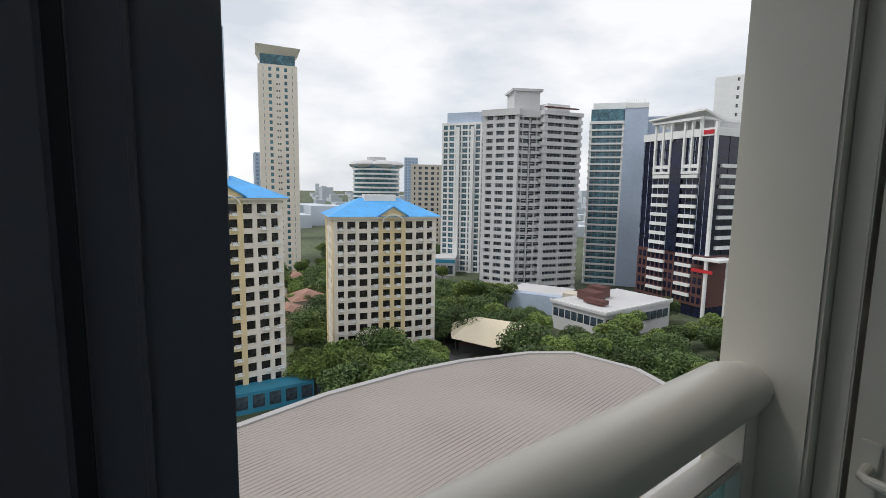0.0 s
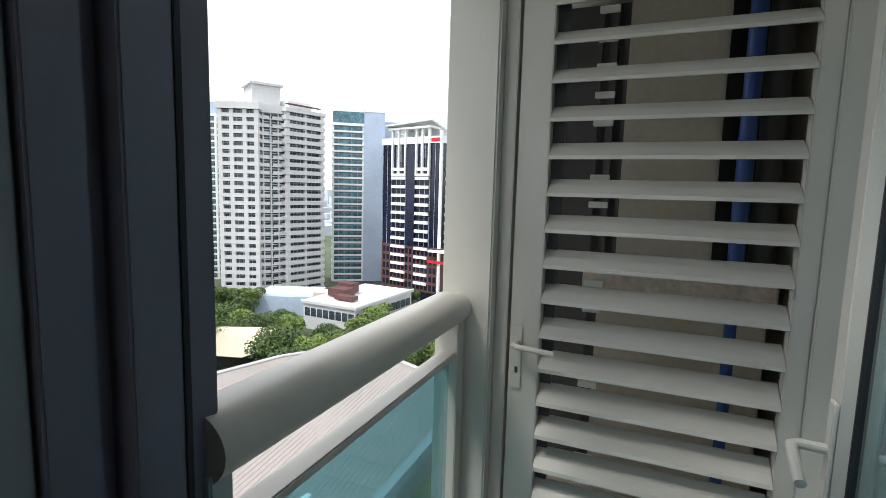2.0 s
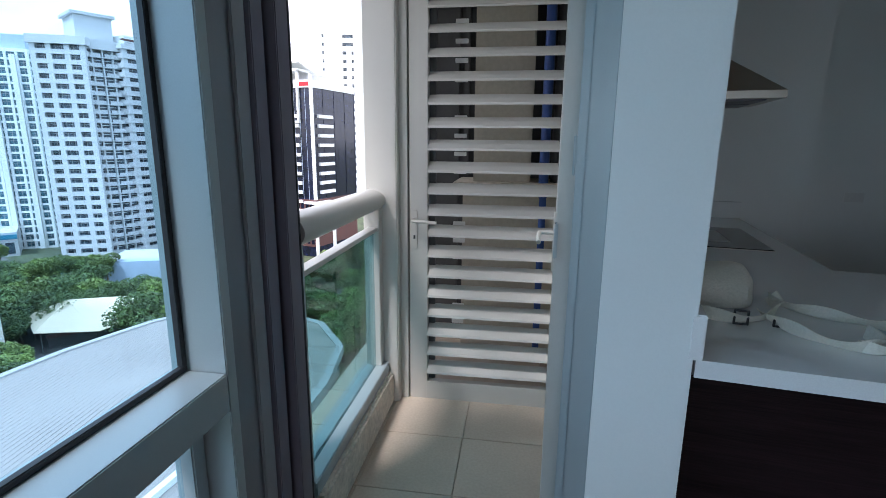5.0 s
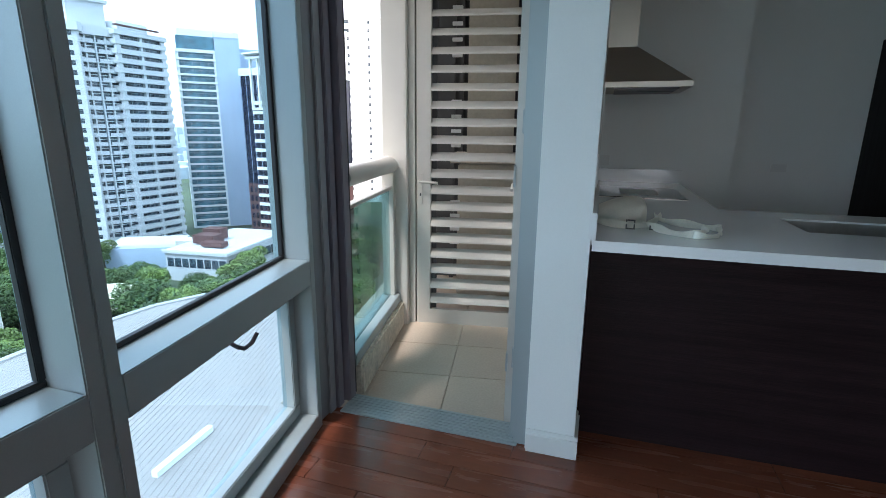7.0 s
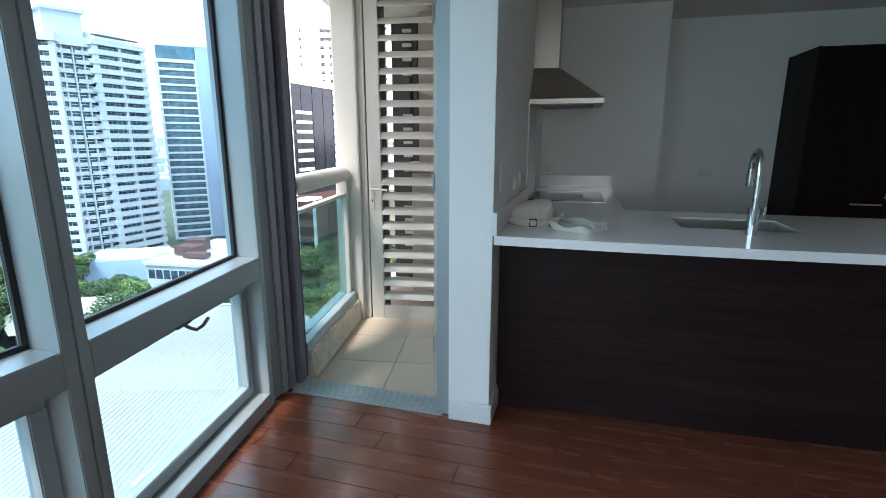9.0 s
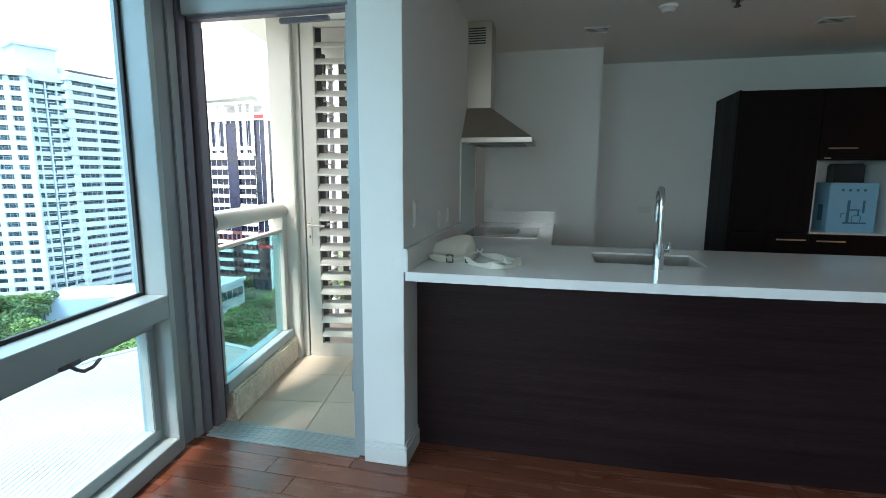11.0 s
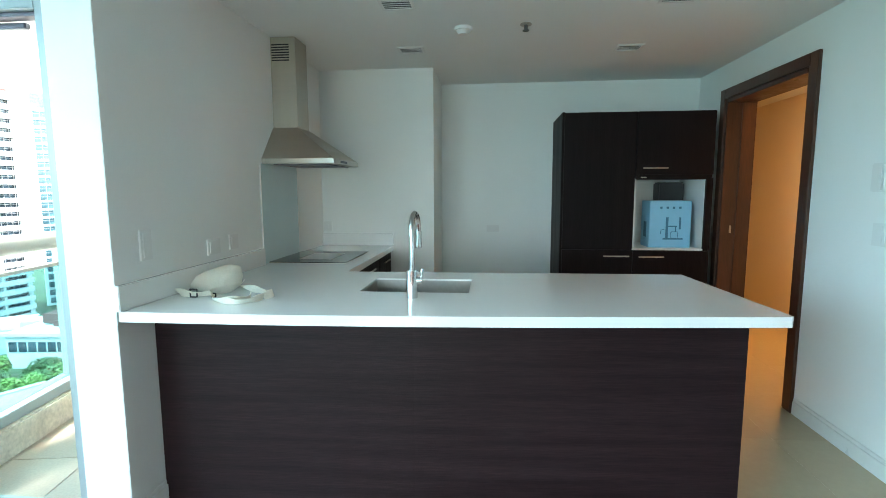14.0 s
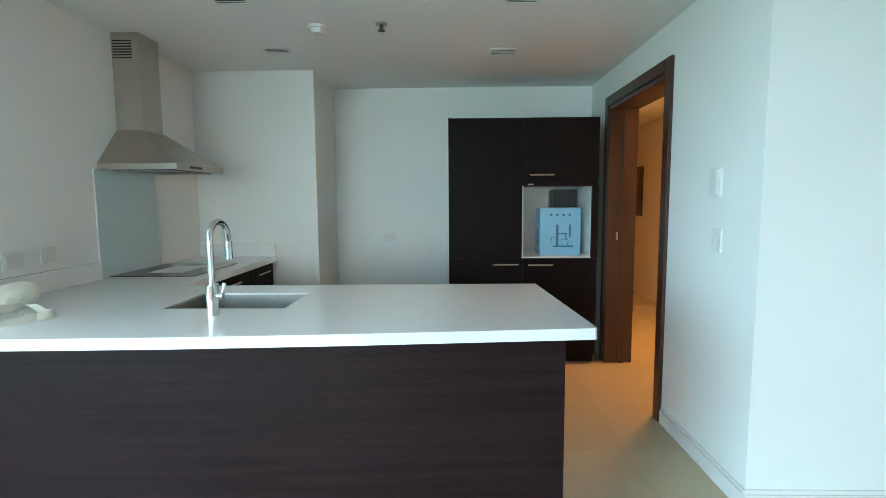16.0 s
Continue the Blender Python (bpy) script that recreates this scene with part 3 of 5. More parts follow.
bm = B(); prism(bm, [(-0.004, 0.2), (1.1, 0.215), (2.43, 0.30), (2.43, 0.33), (1.1, 0.245), (-0.004, 0.23)], 0.0, 0.86); part("front_board", bm, WENGE, bar)
bm = B(); prism(bm, [(2.405, 0.331), (2.43, 0.331), (2.39, 0.985), (2.365, 0.985)], 0.0, 0.86); part("end_board", bm, WENGE, bar)
base = empty("base_cabinet", (1.4, 0.75, 0), "dark wenge base cabinet under the sink", "cabinet")
bm = B(); box(bm, (0.62, 0.40, 0.08), (0.80, 0.97, 0.855), 0.002); part("body", bm, WENGE_V, base)
bm = B(); box(bm, (1.335, 0.35, 0.08), (2.36, 0.97, 0.855), 0.002); part("body", bm, WENGE_V, base)

sink = empty("sink", ((SX0 + SX1) / 2, 0.62, 0.86), "undermounted stainless steel sink in the worktop", "sink")
bm = B()
for a, b in (((SX0 - 0.01, SY0 - 0.01, 0.68), (SX1 + 0.01, SY1 + 0.01, 0.69)), ((SX0 - 0.01, SY0 - 0.01, 0.69), (SX0, SY1 + 0.01, 0.859)), ((SX1, SY0 - 0.01, 0.69), (SX1 + 0.01, SY1 + 0.01, 0.859)), ((SX0, SY0 - 0.01, 0.69), (SX1, SY0, 0.859)), ((SX0, SY1, 0.69), (SX1, SY1 + 0.01, 0.859))):
    box(bm, a, b)
part("bowl", bm, SINKS, sink)
for a, b in (((SX0 + 0.0005, SY0 + 0.0005), (SX0 + 0.003, SY1 - 0.0005)), ((SX1 - 0.003, SY0 + 0.0005), (SX1 - 0.0005, SY1 - 0.0005)), ((SX0 + 0.003, SY0 + 0.0005), (SX1 - 0.003, SY0 + 0.003)), ((SX0 + 0.003, SY1 - 0.003), (SX1 - 0.003, SY1 - 0.0005))):
    bm = B(); box(bm, (*a, 0.70), (*b, 0.892)); part("rim", bm, SINKS, sink)
bm = B(); cyl(bm, (1.06, 0.64, 0.69), (1.06, 0.64, 0.694), 0.045, 20); part("drain", bm, CHROME, sink)

tap = empty("kitchen_tap", (1.076, 0.345, 0.9), "chrome gooseneck kitchen mixer tap behind the sink", "tap")
bm = B(); cyl(bm, (1.076, 0.345, 0.9), (1.076, 0.345, 1.02), 0.024, 20); part("body", bm, CHROME, tap, "", True)
bm = B()
pts = [(1.076, 0.345, 1.0), (1.076, 0.345, 1.16)]
for k in range(1, 12):
    a = math.pi * k / 12
    pts.append((1.076 + 0.004 * (1 - math.cos(a)), 0.345 + 0.068 * (1 - math.cos(a)), 1.19 + 0.068 * math.sin(a)))
pts.append((1.084, 0.482, 1.17))
tube(bm, pts, 0.012, 14); part("neck", bm, CHROME, tap, "", True)
bm = B(); cyl(bm, (1.084, 0.482, 1.175), (1.084, 0.484, 1.10), 0.015, 16); part("spray_head", bm, CHROME, tap, "", True)
bm = B(); cyl(bm, (1.096, 0.345, 0.975), (1.118, 0.345, 0.975), 0.015, 14); tube(bm, [(1.114, 0.345, 0.98), (1.118, 0.348, 1.0), (1.119, 0.354, 1.022)], 0.007, 10); part("lever", bm, CHROME, tap, "", True)

hob = empty("hob", (0.24, 1.58, 0.9), "black glass induction hob set in the worktop", "hob")
bm = B(); box(bm, (-0.005, 1.29, 0.9), (0.50, 1.87, 0.907), 0.002); part("glass_top", bm, BLACKGLASS, hob)
# lighter rectangle in the middle of the hob top
bm = B(); box(bm, (0.14, 1.42, 0.9072), (0.36, 1.74, 0.9078)); part("cook_zone", bm, PLASTIC_W, hob, "pale rectangle on the hob glass")
bm = B(); box(bm, (-0.008, 1.287, 0.9), (0.503, 1.873, 0.903), 0.001); part("trim", bm, STEEL, hob)

drawer = empty("base_cabinet", (0.3, 1.6, 0), "dark wenge drawer cabinet under the hob", "cabinet")
bm = B(); box(bm, (XL + 0.01, 1.0, 0.08), (0.555, 2.34, 0.855)); part("body", bm, WENGE_V, drawer)
for y0, y1 in ((1.01, 1.30), (1.31, 1.89), (1.90, 2.33)):
    for z0, z1 in ((0.09, 0.36), (0.37, 0.66), (0.67, 0.85)):
        bm = B(); box(bm, (0.556, y0, z0), (0.575, y1, z1), 0.002); d = part("drawer_front", bm, WENGE_V, drawer)
        bm = B(); cyl(bm, (0.595, (y0 + y1) / 2 - 0.10, z1 - 0.05), (0.595, (y0 + y1) / 2 + 0.10, z1 - 0.05), 0.006, 10); part("handle", bm, STEEL, drawer, "brushed steel bar handle")

sp = empty("splashback", (XL, 1.51, 0.9), "pale green back-painted glass splashback behind the hob", "splashback")
bm = B(); box(bm, (XL, 1.229, 0.9), (XL + 0.007, 1.796, 1.525), 0.001); part("glass_sheet", bm, SPLASH, sp)
for y0 in (1.225, 1.796):
    bm = B(); box(bm, (XL, y0, 0.9), (XL + 0.009, y0 + 0.004, 1.525)); part("edge_bead", bm, PLASTIC_W, sp, "white silicone edge bead")

# ---------- extractor hood ----------
hood = empty("extractor_hood", (0.2, 1.54, 1.53), "brushed steel chimney extractor hood above the hob", "extractor hood")
HX, HY0, HY1 = 0.452, 1.262, 1.818
bm = B()
lo = [bm.verts.new(v) for v in ((XL, HY0, 1.555), (HX, HY0, 1.555), (HX, HY1, 1.555), (XL, HY1, 1.555))]
hi = [bm.verts.new(v) for v in ((XL, 1.45, 1.765), (0.158, 1.45, 1.765), (0.158, 1.66, 1.765), (XL, 1.66, 1.765))]
for i in range(4):
    bm.faces.new((lo[i], lo[(i + 1) % 4], hi[(i + 1) % 4], hi[i]))
bm.faces.new(hi); bm.faces.new(lo[::-1])
part("canopy", bm, STEEL, hood)
bm = B(); box(bm, (XL, HY0, 1.525), (HX, HY1, 1.5549), 0.002); part("rim", bm, STEEL, hood)
bm = B(); box(bm, (XL, 1.455, 1.765), (0.156, 1.655, CEIL_Z - 0.002), 0.002); part("chimney", bm, STEEL, hood)
for k in range(7):
    bm = B(); box(bm, (0.0, 1.4535, 2.185 + k * 0.016), (0.115, 1.4549, 2.193 + k * 0.016)); part("vent_slot", bm, RUBBER, hood)
for k in range(2):
    bm = B(); box(bm, (0.05, HY0 + 0.04 + k * 0.255, 1.519), (HX - 0.06, HY0 + 0.26 + k * 0.255, 1.5248), 0.001); part("grease_filter", bm, ALU_SHADE, hood)
bm = B(); box(bm, (HX - 0.0, 1.40, 1.533), (HX + 0.002, 1.54, 1.547)); part("control_strip", bm, DARKCARD, hood)

# ---------- tall cabinet ----------
cab = empty("tall_cabinet", (2.57, 2.7, 0), "tall dark wenge cabinet with an open appliance niche", "cabinet")
CY = 2.403


def cb(name, a, b, m=WENGE_V, bev=0.002, label="", parent=None):
    bm = B(); box(bm, a, b, bev); return part(name, bm, m, parent or cab, label)


cb("carcass", (1.992, CY + 0.022, 0.08), (2.556, 2.998, 1.972))
cb("carcass", (2.556, CY + 0.022, 0.08), (3.156, 2.998, 0.868))
cb("carcass", (2.556, CY + 0.022, 1.45), (3.156, 2.998, 1.972))
cb("side_panel", (3.106, CY, 0.868), (3.156, 2.998, 1.45))
cb("side_panel", (1.974, CY, 0.0), (1.992, 2.998, 1.975))
cb("plinth", (2.0, CY + 0.06, 0.0), (3.15, CY + 0.08, 0.08))
cb("niche_back", (2.566, 2.94, 0.878), (3.106, 2.997, 1.44), PLASTIC_W, 0, "white niche lining")
cb("niche_floor", (2.566, CY + 0.004, 0.8682), (3.106, 2.94, 0.878), PLASTIC_W, 0.001)
cb("niche_side", (2.5565, CY + 0.004, 0.8682), (2.566, 2.94, 1.44), PLASTIC_W, 0)
cb("niche_top", (2.566, CY + 0.004, 1.44), (3.106, 2.94, 1.4498), PLASTIC_W, 0)
cb("niche_side", (3.1, CY + 0.024, 0.878), (3.1055, 2.94, 1.44), PLASTIC_W, 0)
for a, b, hx0, hx1, hz in (((1.994, 0.875), (2.556, 1.970), None, None, None), ((1.994, 0.09), (2.556, 0.868), 2.324, 2.527, 0.82), ((2.562, 0.09), (3.154, 0.864), 2.604, 2.798, 0.816), ((2.562, 1.475), (3.154, 1.970), 2.61, 2.80, 1.527)):
    cb("door", (a[0], CY, a[1]), (b[0], CY + 0.0215, b[1]), WENGE_V, 0.002)
    if hx0:
        bm = B(); cyl(bm, (hx0, CY - 0.028, hz), (hx1, CY - 0.028, hz), 0.006, 10)
        cyl(bm, (hx0 + 0.02, CY - 0.028, hz), (hx0 + 0.02, CY, hz), 0.004, 8); cyl(bm, (hx1 - 0.02, CY - 0.028, hz), (hx1 - 0.02, CY, hz), 0.004, 8)
        part("handle", bm, STEEL, cab, "brushed steel bar handle")
cb("light_rail", (2.562, CY, 1.436), (3.106, CY + 0.02, 1.472))
cb("badge", (2.60, CY - 0.0015, 1.449), (2.645, CY, 1.459), STEEL, 0, "small metal badge")
carton = empty("carton", (2.89, 2.62, 0.878), "light blue appliance carton standing in the cabinet niche", "box")
bm = B(); box(bm, (2.72, 2.52, 0.878), (3.05, 2.75, 1.265), 0.003); part("box", bm, BLUECARD, carton)
for x0, z0, x1, z1, m in ((2.83, 0.945, 2.99, 0.958, BLUEINK), (2.85, 0.958, 2.87, 1.13, BLUEINK), (2.87, 1.05, 2.94, 1.06, BLUEINK), (2.925, 1.01, 2.935, 1.05, BLUEINK), (2.955, 1.03, 2.97, 1.13, BLUEINK), (2.80, 1.20, 2.818, 1.218, BLUEINK), (2.85, 1.20, 2.868, 1.218, BLUEINK), (2.90, 1.20, 2.918, 1.218, BLUEINK), (2.95, 1.20, 2.968, 1.218, BLUEINK)):
    bm = B(); box(bm, (x0, 2.5182, z0), (x1, 2.5198, z1)); part("print", bm, m, carton)
bm = B(); tube(bm, [(2.895, 2.5192, 0.962), (2.89, 2.5192, 1.0), (2.90, 2.5192, 1.01), (2.945, 2.5192, 1.01), (2.95, 2.5192, 0.995), (2.945, 2.5192, 0.962)], 0.003, 6); part("print", bm, BLUEINK, carton)
bm = B(); tube(bm, [(2.84, 2.5192, 1.03), (2.815, 2.5192, 1.025), (2.81, 2.5192, 0.99)], 0.003, 6); part("print", bm, BLUEINK, carton)
bm = B(); box(bm, (2.7182, 2.60, 0.96), (2.7198, 2.67, 1.09)); part("print", bm, BLUEINK, carton)
bm = B(); box(bm, (2.86, 2.78, 0.8785), (3.08, 2.92, 1.42), 0.012); tagged(part("appliance", bm, DARKCARD), "dark appliance pushed back in the niche", "appliance")

# ---------- sockets, switches, ceiling fittings ----------
def plate(n, x0, y0, z0, x1, y1, z1, label, rockers=1, axis="x"):
    e = empty(n, ((x0 + x1) / 2, (y0 + y1) / 2, (z0 + z1) / 2), label, "switch" if "switch" in n else "socket")
    bm = B(); box(bm, (x0, y0, z0), (x1, y1, z1), 0.002); part("plate", bm, PLASTIC_W, e)
    for k in range(rockers):
        bm = B()
        a = z0 + 0.012 + k * (z1 - z0 - 0.02) / rockers
        b = a + (z1 - z0 - 0.028) / rockers
        if axis == "x":
            s = 1 if x0 < 1 else -1
            xx = x1 if s > 0 else x0
            box(bm, (xx, y0 + 0.015, a), (xx + s * 0.003, y1 - 0.015, b), 0.001)
        else:
            box(bm, (x0 + 0.03, y0 - 0.002, a + 0.008), (x1 - 0.03, y0, b - 0.008), 0.0005)
        part("rocker" if "switch" in n else "insert", bm, PLASTIC_W, e)
    return e


plate("light_switch", XL, 0.145, 1.075, XL + 0.008, 0.215, 1.20, "white light switch plate on the wall")
plate("socket", XL, 0.62, 1.035, XL + 0.008, 0.735, 1.115, "white double socket above the worktop")
plate("socket", XL, 0.83, 1.04, XL + 0.008, 0.92, 1.12, "white socket above the worktop")
plate("socket", 1.37, 2.992, 0.965, 1.485, 3.0, 1.03, "white plastic socket on the end wall", 1, "y")
plate("socket", 0.0, 2.345, 1.02, 0.07, 2.353, 1.10, "white wall socket beside the hob", 1, "y")
plate("light_switch", XR - 0.008, 0.775, 1.085, XR, 0.855, 1.195, "white two-gang light switch", 2)
ic = empty("intercom", (XR, 0.83, 1.43), "white wall intercom handset above the switch", "intercom")
bm = B(); box(bm, (XR - 0.024, 0.785, 1.342), (XR, 0.875, 1.478), 0.006); part("body", bm, PLASTIC_W, ic)
bm = B(); box(bm, (XR - 0.034, 0.79, 1.347), (XR - 0.0242, 0.825, 1.473), 0.005); part("handset", bm, PLASTIC_W, ic)

for x, y in ((0.847, 1.838), (2.347, 1.938), (0.905, 0.99), (2.36, 1.037)):
    v = empty("ceiling_vent", (x, y, CEIL_Z), "white ceiling air diffuser with fine slats", "vent", "kitchen ceiling vents")
    bm = B()
    for a, b in (((x - 0.09, y - 0.075), (x + 0.09, y - 0.06)), ((x - 0.09, y + 0.06), (x + 0.09, y + 0.075)), ((x - 0.09, y - 0.06), (x - 0.075, y + 0.06)), ((x + 0.075, y - 0.06), (x + 0.09, y + 0.06))):
        box(bm, (*a, CEIL_Z - 0.008), (*b, CEIL_Z - 0.0005))
    part("frame", bm, PLASTIC_W, v)
    bm = B(); box(bm, (x - 0.075, y - 0.06, CEIL_Z - 0.003), (x + 0.075, y + 0.06, CEIL_Z - 0.0005)); part("backing", bm, DARKM, v)
    for k in range(4):
        bm = B(); box(bm, (x - 0.075, y - 0.045 + k * 0.028, CEIL_Z - 0.006), (x + 0.075, y - 0.041 + k * 0.028, CEIL_Z - 0.0035)); part("slat", bm, PLASTIC_W, v)
sd = empty("smoke_detector", (1.235, 1.41, CEIL_Z), "round white smoke detector on the ceiling", "smoke detector")
bm = B(); cyl(bm, (1.235, 1.41, CEIL_Z - 0.018), (1.235, 1.41, CEIL_Z), 0.055, 24); part("base", bm, PLASTIC_W, sd, "", True)
bm = B(); cyl(bm, (1.235, 1.41, CEIL_Z - 0.04), (1.235, 1.41, CEIL_Z - 0.018), 0.03, 24, 0.045); part("sensor", bm, PLASTIC_W, sd, "", True)
sk = empty("sprinkler", (1.607, 1.383, CEIL_Z), "small dark ceiling sprinkler head", "sprinkler")
bm = B(); cyl(bm, (1.607, 1.383, CEIL_Z - 0.006), (1.607, 1.383, CEIL_Z), 0.034, 20); part("rosette", bm, STEEL, sk)
bm = B(); cyl(bm, (1.607, 1.383, CEIL_Z - 0.035), (1.607, 1.383, CEIL_Z - 0.006), 0.010, 10); cyl(bm, (1.607, 1.383, CEIL_Z - 0.04), (1.607, 1.383, CEIL_Z - 0.036), 0.02, 14); part("head", bm, DARKM, sk)

# ---------- canvas pouch with straps ----------
pouch = empty("shoulder_pouch", (0.14, 0.46, 0.9), "cream canvas pouch with webbing straps on the worktop", "bag")
bm = B()
bmesh.ops.create_uvsphere(bm, u_segments=32, v_segments=20, radius=1.0)
for v in bm.verts:
    x, y, zc = v.co
    n = noise.noise(Vector((x * 1.8 + 3, y * 1.8, zc * 1.8)))
    top_ = 0.075 + 0.022 * (x + 1)
    if x > 0.55:
        x = 0.55 + (x - 0.55) * 0.5
    v.co = Vector((0.115 + 0.135 * x * (1 + 0.08 * n), 0.50 + 0.10 * y * (1 + 0.08 * n) + 0.03 * zc, 0.9 + max(0.002, (zc + 0.45) / 1.45 * top_ * (1 + 0.08 * n))))
part("body", bm, CLOTH, pouch, "", True)


def strap(pts, w=0.032):
    bm = B()
    vs = []
    P = [Vector(p) for p in pts]
    fine = []
    for i in range(len(P) - 1):
        p0, p1, p2, p3 = P[max(i - 1, 0)], P[i], P[i + 1], P[min(i + 2, len(P) - 1)]
        for k in range(8):
            t = k / 8
            fine.append(0.5 * ((2 * p1) + (p2 - p0) * t + (2 * p0 - 5 * p1 + 4 * p2 - p3) * t * t + (3 * p1 - p0 - 3 * p2 + p3) * t ** 3))
    fine.append(P[-1])
    for i, p in enumerate(fine):
        d = (fine[min(i + 1, len(fine) - 1)] - fine[max(i - 1, 0)]).normalized()
        side = d.cross(Vector((0, 0, 1))).normalized()
        lean = math.sin(i * 0.35 + len(P)) * 0.35 + 0.45
        sd_ = (side * lean + Vector((0, 0, 0.75))).normalized() * w / 2
        p = p + Vector((0, 0, abs(sd_.z)))
        up = side * 0.003
        vs.append([bm.verts.new(p - sd_), bm.verts.new(p + sd_), bm.verts.new(p + sd_ + up), bm.verts.new(p - sd_ + up)])
    for a, b in zip(vs, vs[1:]):
        for k in range(4):
            bm.faces.new((a[k], a[(k + 1) % 4], b[(k + 1) % 4], b[k]))
    bm.faces.new(vs[0][::-1]); bm.faces.new(vs[-1])
    part("strap", bm, CLOTH, pouch, "cream webbing strap", True)


strap([(0.02, 0.52, 0.925), (-0.001, 0.44, 0.912), (0.008, 0.355, 0.902), (0.06, 0.29, 0.902), (0.13, 0.265, 0.902), (0.20, 0.30, 0.904), (0.25, 0.38, 0.906), (0.255, 0.46, 0.92)], 0.036)
strap([(0.245, 0.44, 0.918), (0.30, 0.41, 0.905), (0.37, 0.375, 0.902), (0.44, 0.345, 0.902), (0.475, 0.30, 0.902), (0.455, 0.255, 0.902)], 0.034)
strap([(0.20, 0.33, 0.906), (0.225, 0.26, 0.903), (0.27, 0.195, 0.902), (0.33, 0.155, 0.902), (0.38, 0.17, 0.902), (0.40, 0.215, 0.902), (0.395, 0.26, 0.902)], 0.034)
strap([(0.34, 0.16, 0.902), (0.39, 0.15, 0.902), (0.44, 0.19, 0.902), (0.458, 0.245, 0.902)], 0.03)
for x0, y0 in ((0.122, 0.258), (0.212, 0.268)):
    bm = B()
    w_, z_ = (0.030, 0.941) if x0 < 0.2 else (0.018, 0.922)
    box(bm, (x0, y0, 0.902), (x0 + 0.005, y0 + 0.006, z_), 0.001); box(bm, (x0 + w_, y0, 0.902), (x0 + w_ + 0.005, y0 + 0.006, z_), 0.001)
    box(bm, (x0 + 0.005, y0, 0.902), (x0 + w_, y0 + 0.006, 0.907), 0.001); box(bm, (x0 + 0.005, y0, z_ - 0.005), (x0 + w_, y0 + 0.006, z_), 0.001)
    part("buckle", bm, DARKCARD, pouch, "black plastic slide buckle")

# ---------- the city outside ----------
GZ = -42.0
GRASS = pbr("ground_green_and_earth", (0.075, 0.095, 0.05), 0.95, var=0.5, scale=0.02, bscale=0.4, fine=0.3)
ASPH = pbr("asphalt", (0.13, 0.13, 0.13), 0.9, var=0.15, scale=0.1, bscale=3)
CREAM = pbr("cream_render", (0.80, 0.74, 0.655), 0.8, var=0.08, scale=0.15, bscale=2, fine=0.05)
YELLOW = pbr("ochre_render", (0.74, 0.60, 0.36), 0.8, var=0.08, scale=0.15, bscale=2, fine=0.05)
BLUEROOF = pbr("blue_roof_tiles", (0.08, 0.36, 0.76), 0.55, var=0.12, scale=0.4, bscale=6, fine=0.12)
GREYC = pbr("light_grey_concrete", (0.56, 0.56, 0.575), 0.8, var=0.07, scale=0.1, bscale=1.5, fine=0.05)
WHITEC = pbr("white_render", (0.77, 0.78, 0.78), 0.75, var=0.05, scale=0.1, bscale=1.5, fine=0.04)
PALEC = pbr("pale_beige_render", (0.62, 0.57, 0.49), 0.8, var=0.06, scale=0.1, bscale=1.5)
BLUEC = pbr("blue_grey_cladding", (0.42, 0.50, 0.63), 0.5, var=0.06, scale=0.1, bscale=1)
WINB = pbr("tower_window_glass", (0.045, 0.066, 0.085), 0.16, var=0.6, scale=0.35, bscale=1.2, fine=0.5, per_piece=0.25)
WINT = pbr("tower_teal_glass", (0.06, 0.15, 0.195), 0.14, var=0.5, scale=0.35, bscale=1.2, fine=0.4, per_piece=0.2)
WINP = pbr("pale_blue_glass", (0.25, 0.36, 0.48), 0.14, var=0.3, scale=0.35, bscale=1.2, fine=0.2, per_piece=0.15)
WIND = pbr("dark_curtain_wall", (0.008, 0.011, 0.032), 0.16, var=0.5, scale=0.3, bscale=1.0, fine=0.4, per_piece=0.3)
WINK = pbr("flat_window_dark", (0.022, 0.020, 0.020), 0.25, var=0.6, scale=0.5, bscale=1.5, fine=0.4, per_piece=0.5)
REDB = pbr("red_brown_panels", (0.105, 0.045, 0.040), 0.7, var=0.1, scale=0.2)
REDS = pbr("red_sign", (0.50, 0.02, 0.03), 0.5, var=0.03)
ROOFM = pbr("ribbed_roof_sheet", (0.30, 0.265, 0.245), 0.5, 0.1, var=0.06, scale=0.15, bscale=4, fine=0.04)
TENT = pbr("cream_membrane", (0.82, 0.72, 0.54), 0.7, var=0.06, scale=0.2)
BARK = pbr("bark", (0.10, 0.07, 0.05), 0.9, var=0.2, scale=2)
LEAF_A = pbr("leaves_dark", (0.066, 0.112, 0.028), 0.6, var=0.45, scale=0.5, bscale=2.5, fine=0.35, per_piece=0.3)
LEAF_B = pbr("leaves_light", (0.135, 0.195, 0.045), 0.6, var=0.45, scale=0.5, bscale=2.5, fine=0.35, per_piece=0.25)
BLUEP = pbr("blue_paint", (0.03, 0.22, 0.34), 0.6, var=0.1, scale=0.3)
ROOFR = pbr("red_brown_roof", (0.30, 0.17, 0.13), 0.8, var=0.15, scale=0.4, bscale=4)
FLASH = pbr("flashing_grey", (0.36, 0.35, 0.35), 0.6, var=0.06, scale=0.5)
# aerial haze is mixed into this pale blue concrete colour
HAZEC = pbr("haze_tinted_concrete", (0.52, 0.57, 0.63), 0.9, var=0.15, scale=0.01, per_piece=0.2)

bm = B()
box(bm, (-4500, -4500, GZ - 1), (4500, 4500, GZ))
solid("ground", bm, GRASS, "green and built-up ground far below, reaching the horizon")


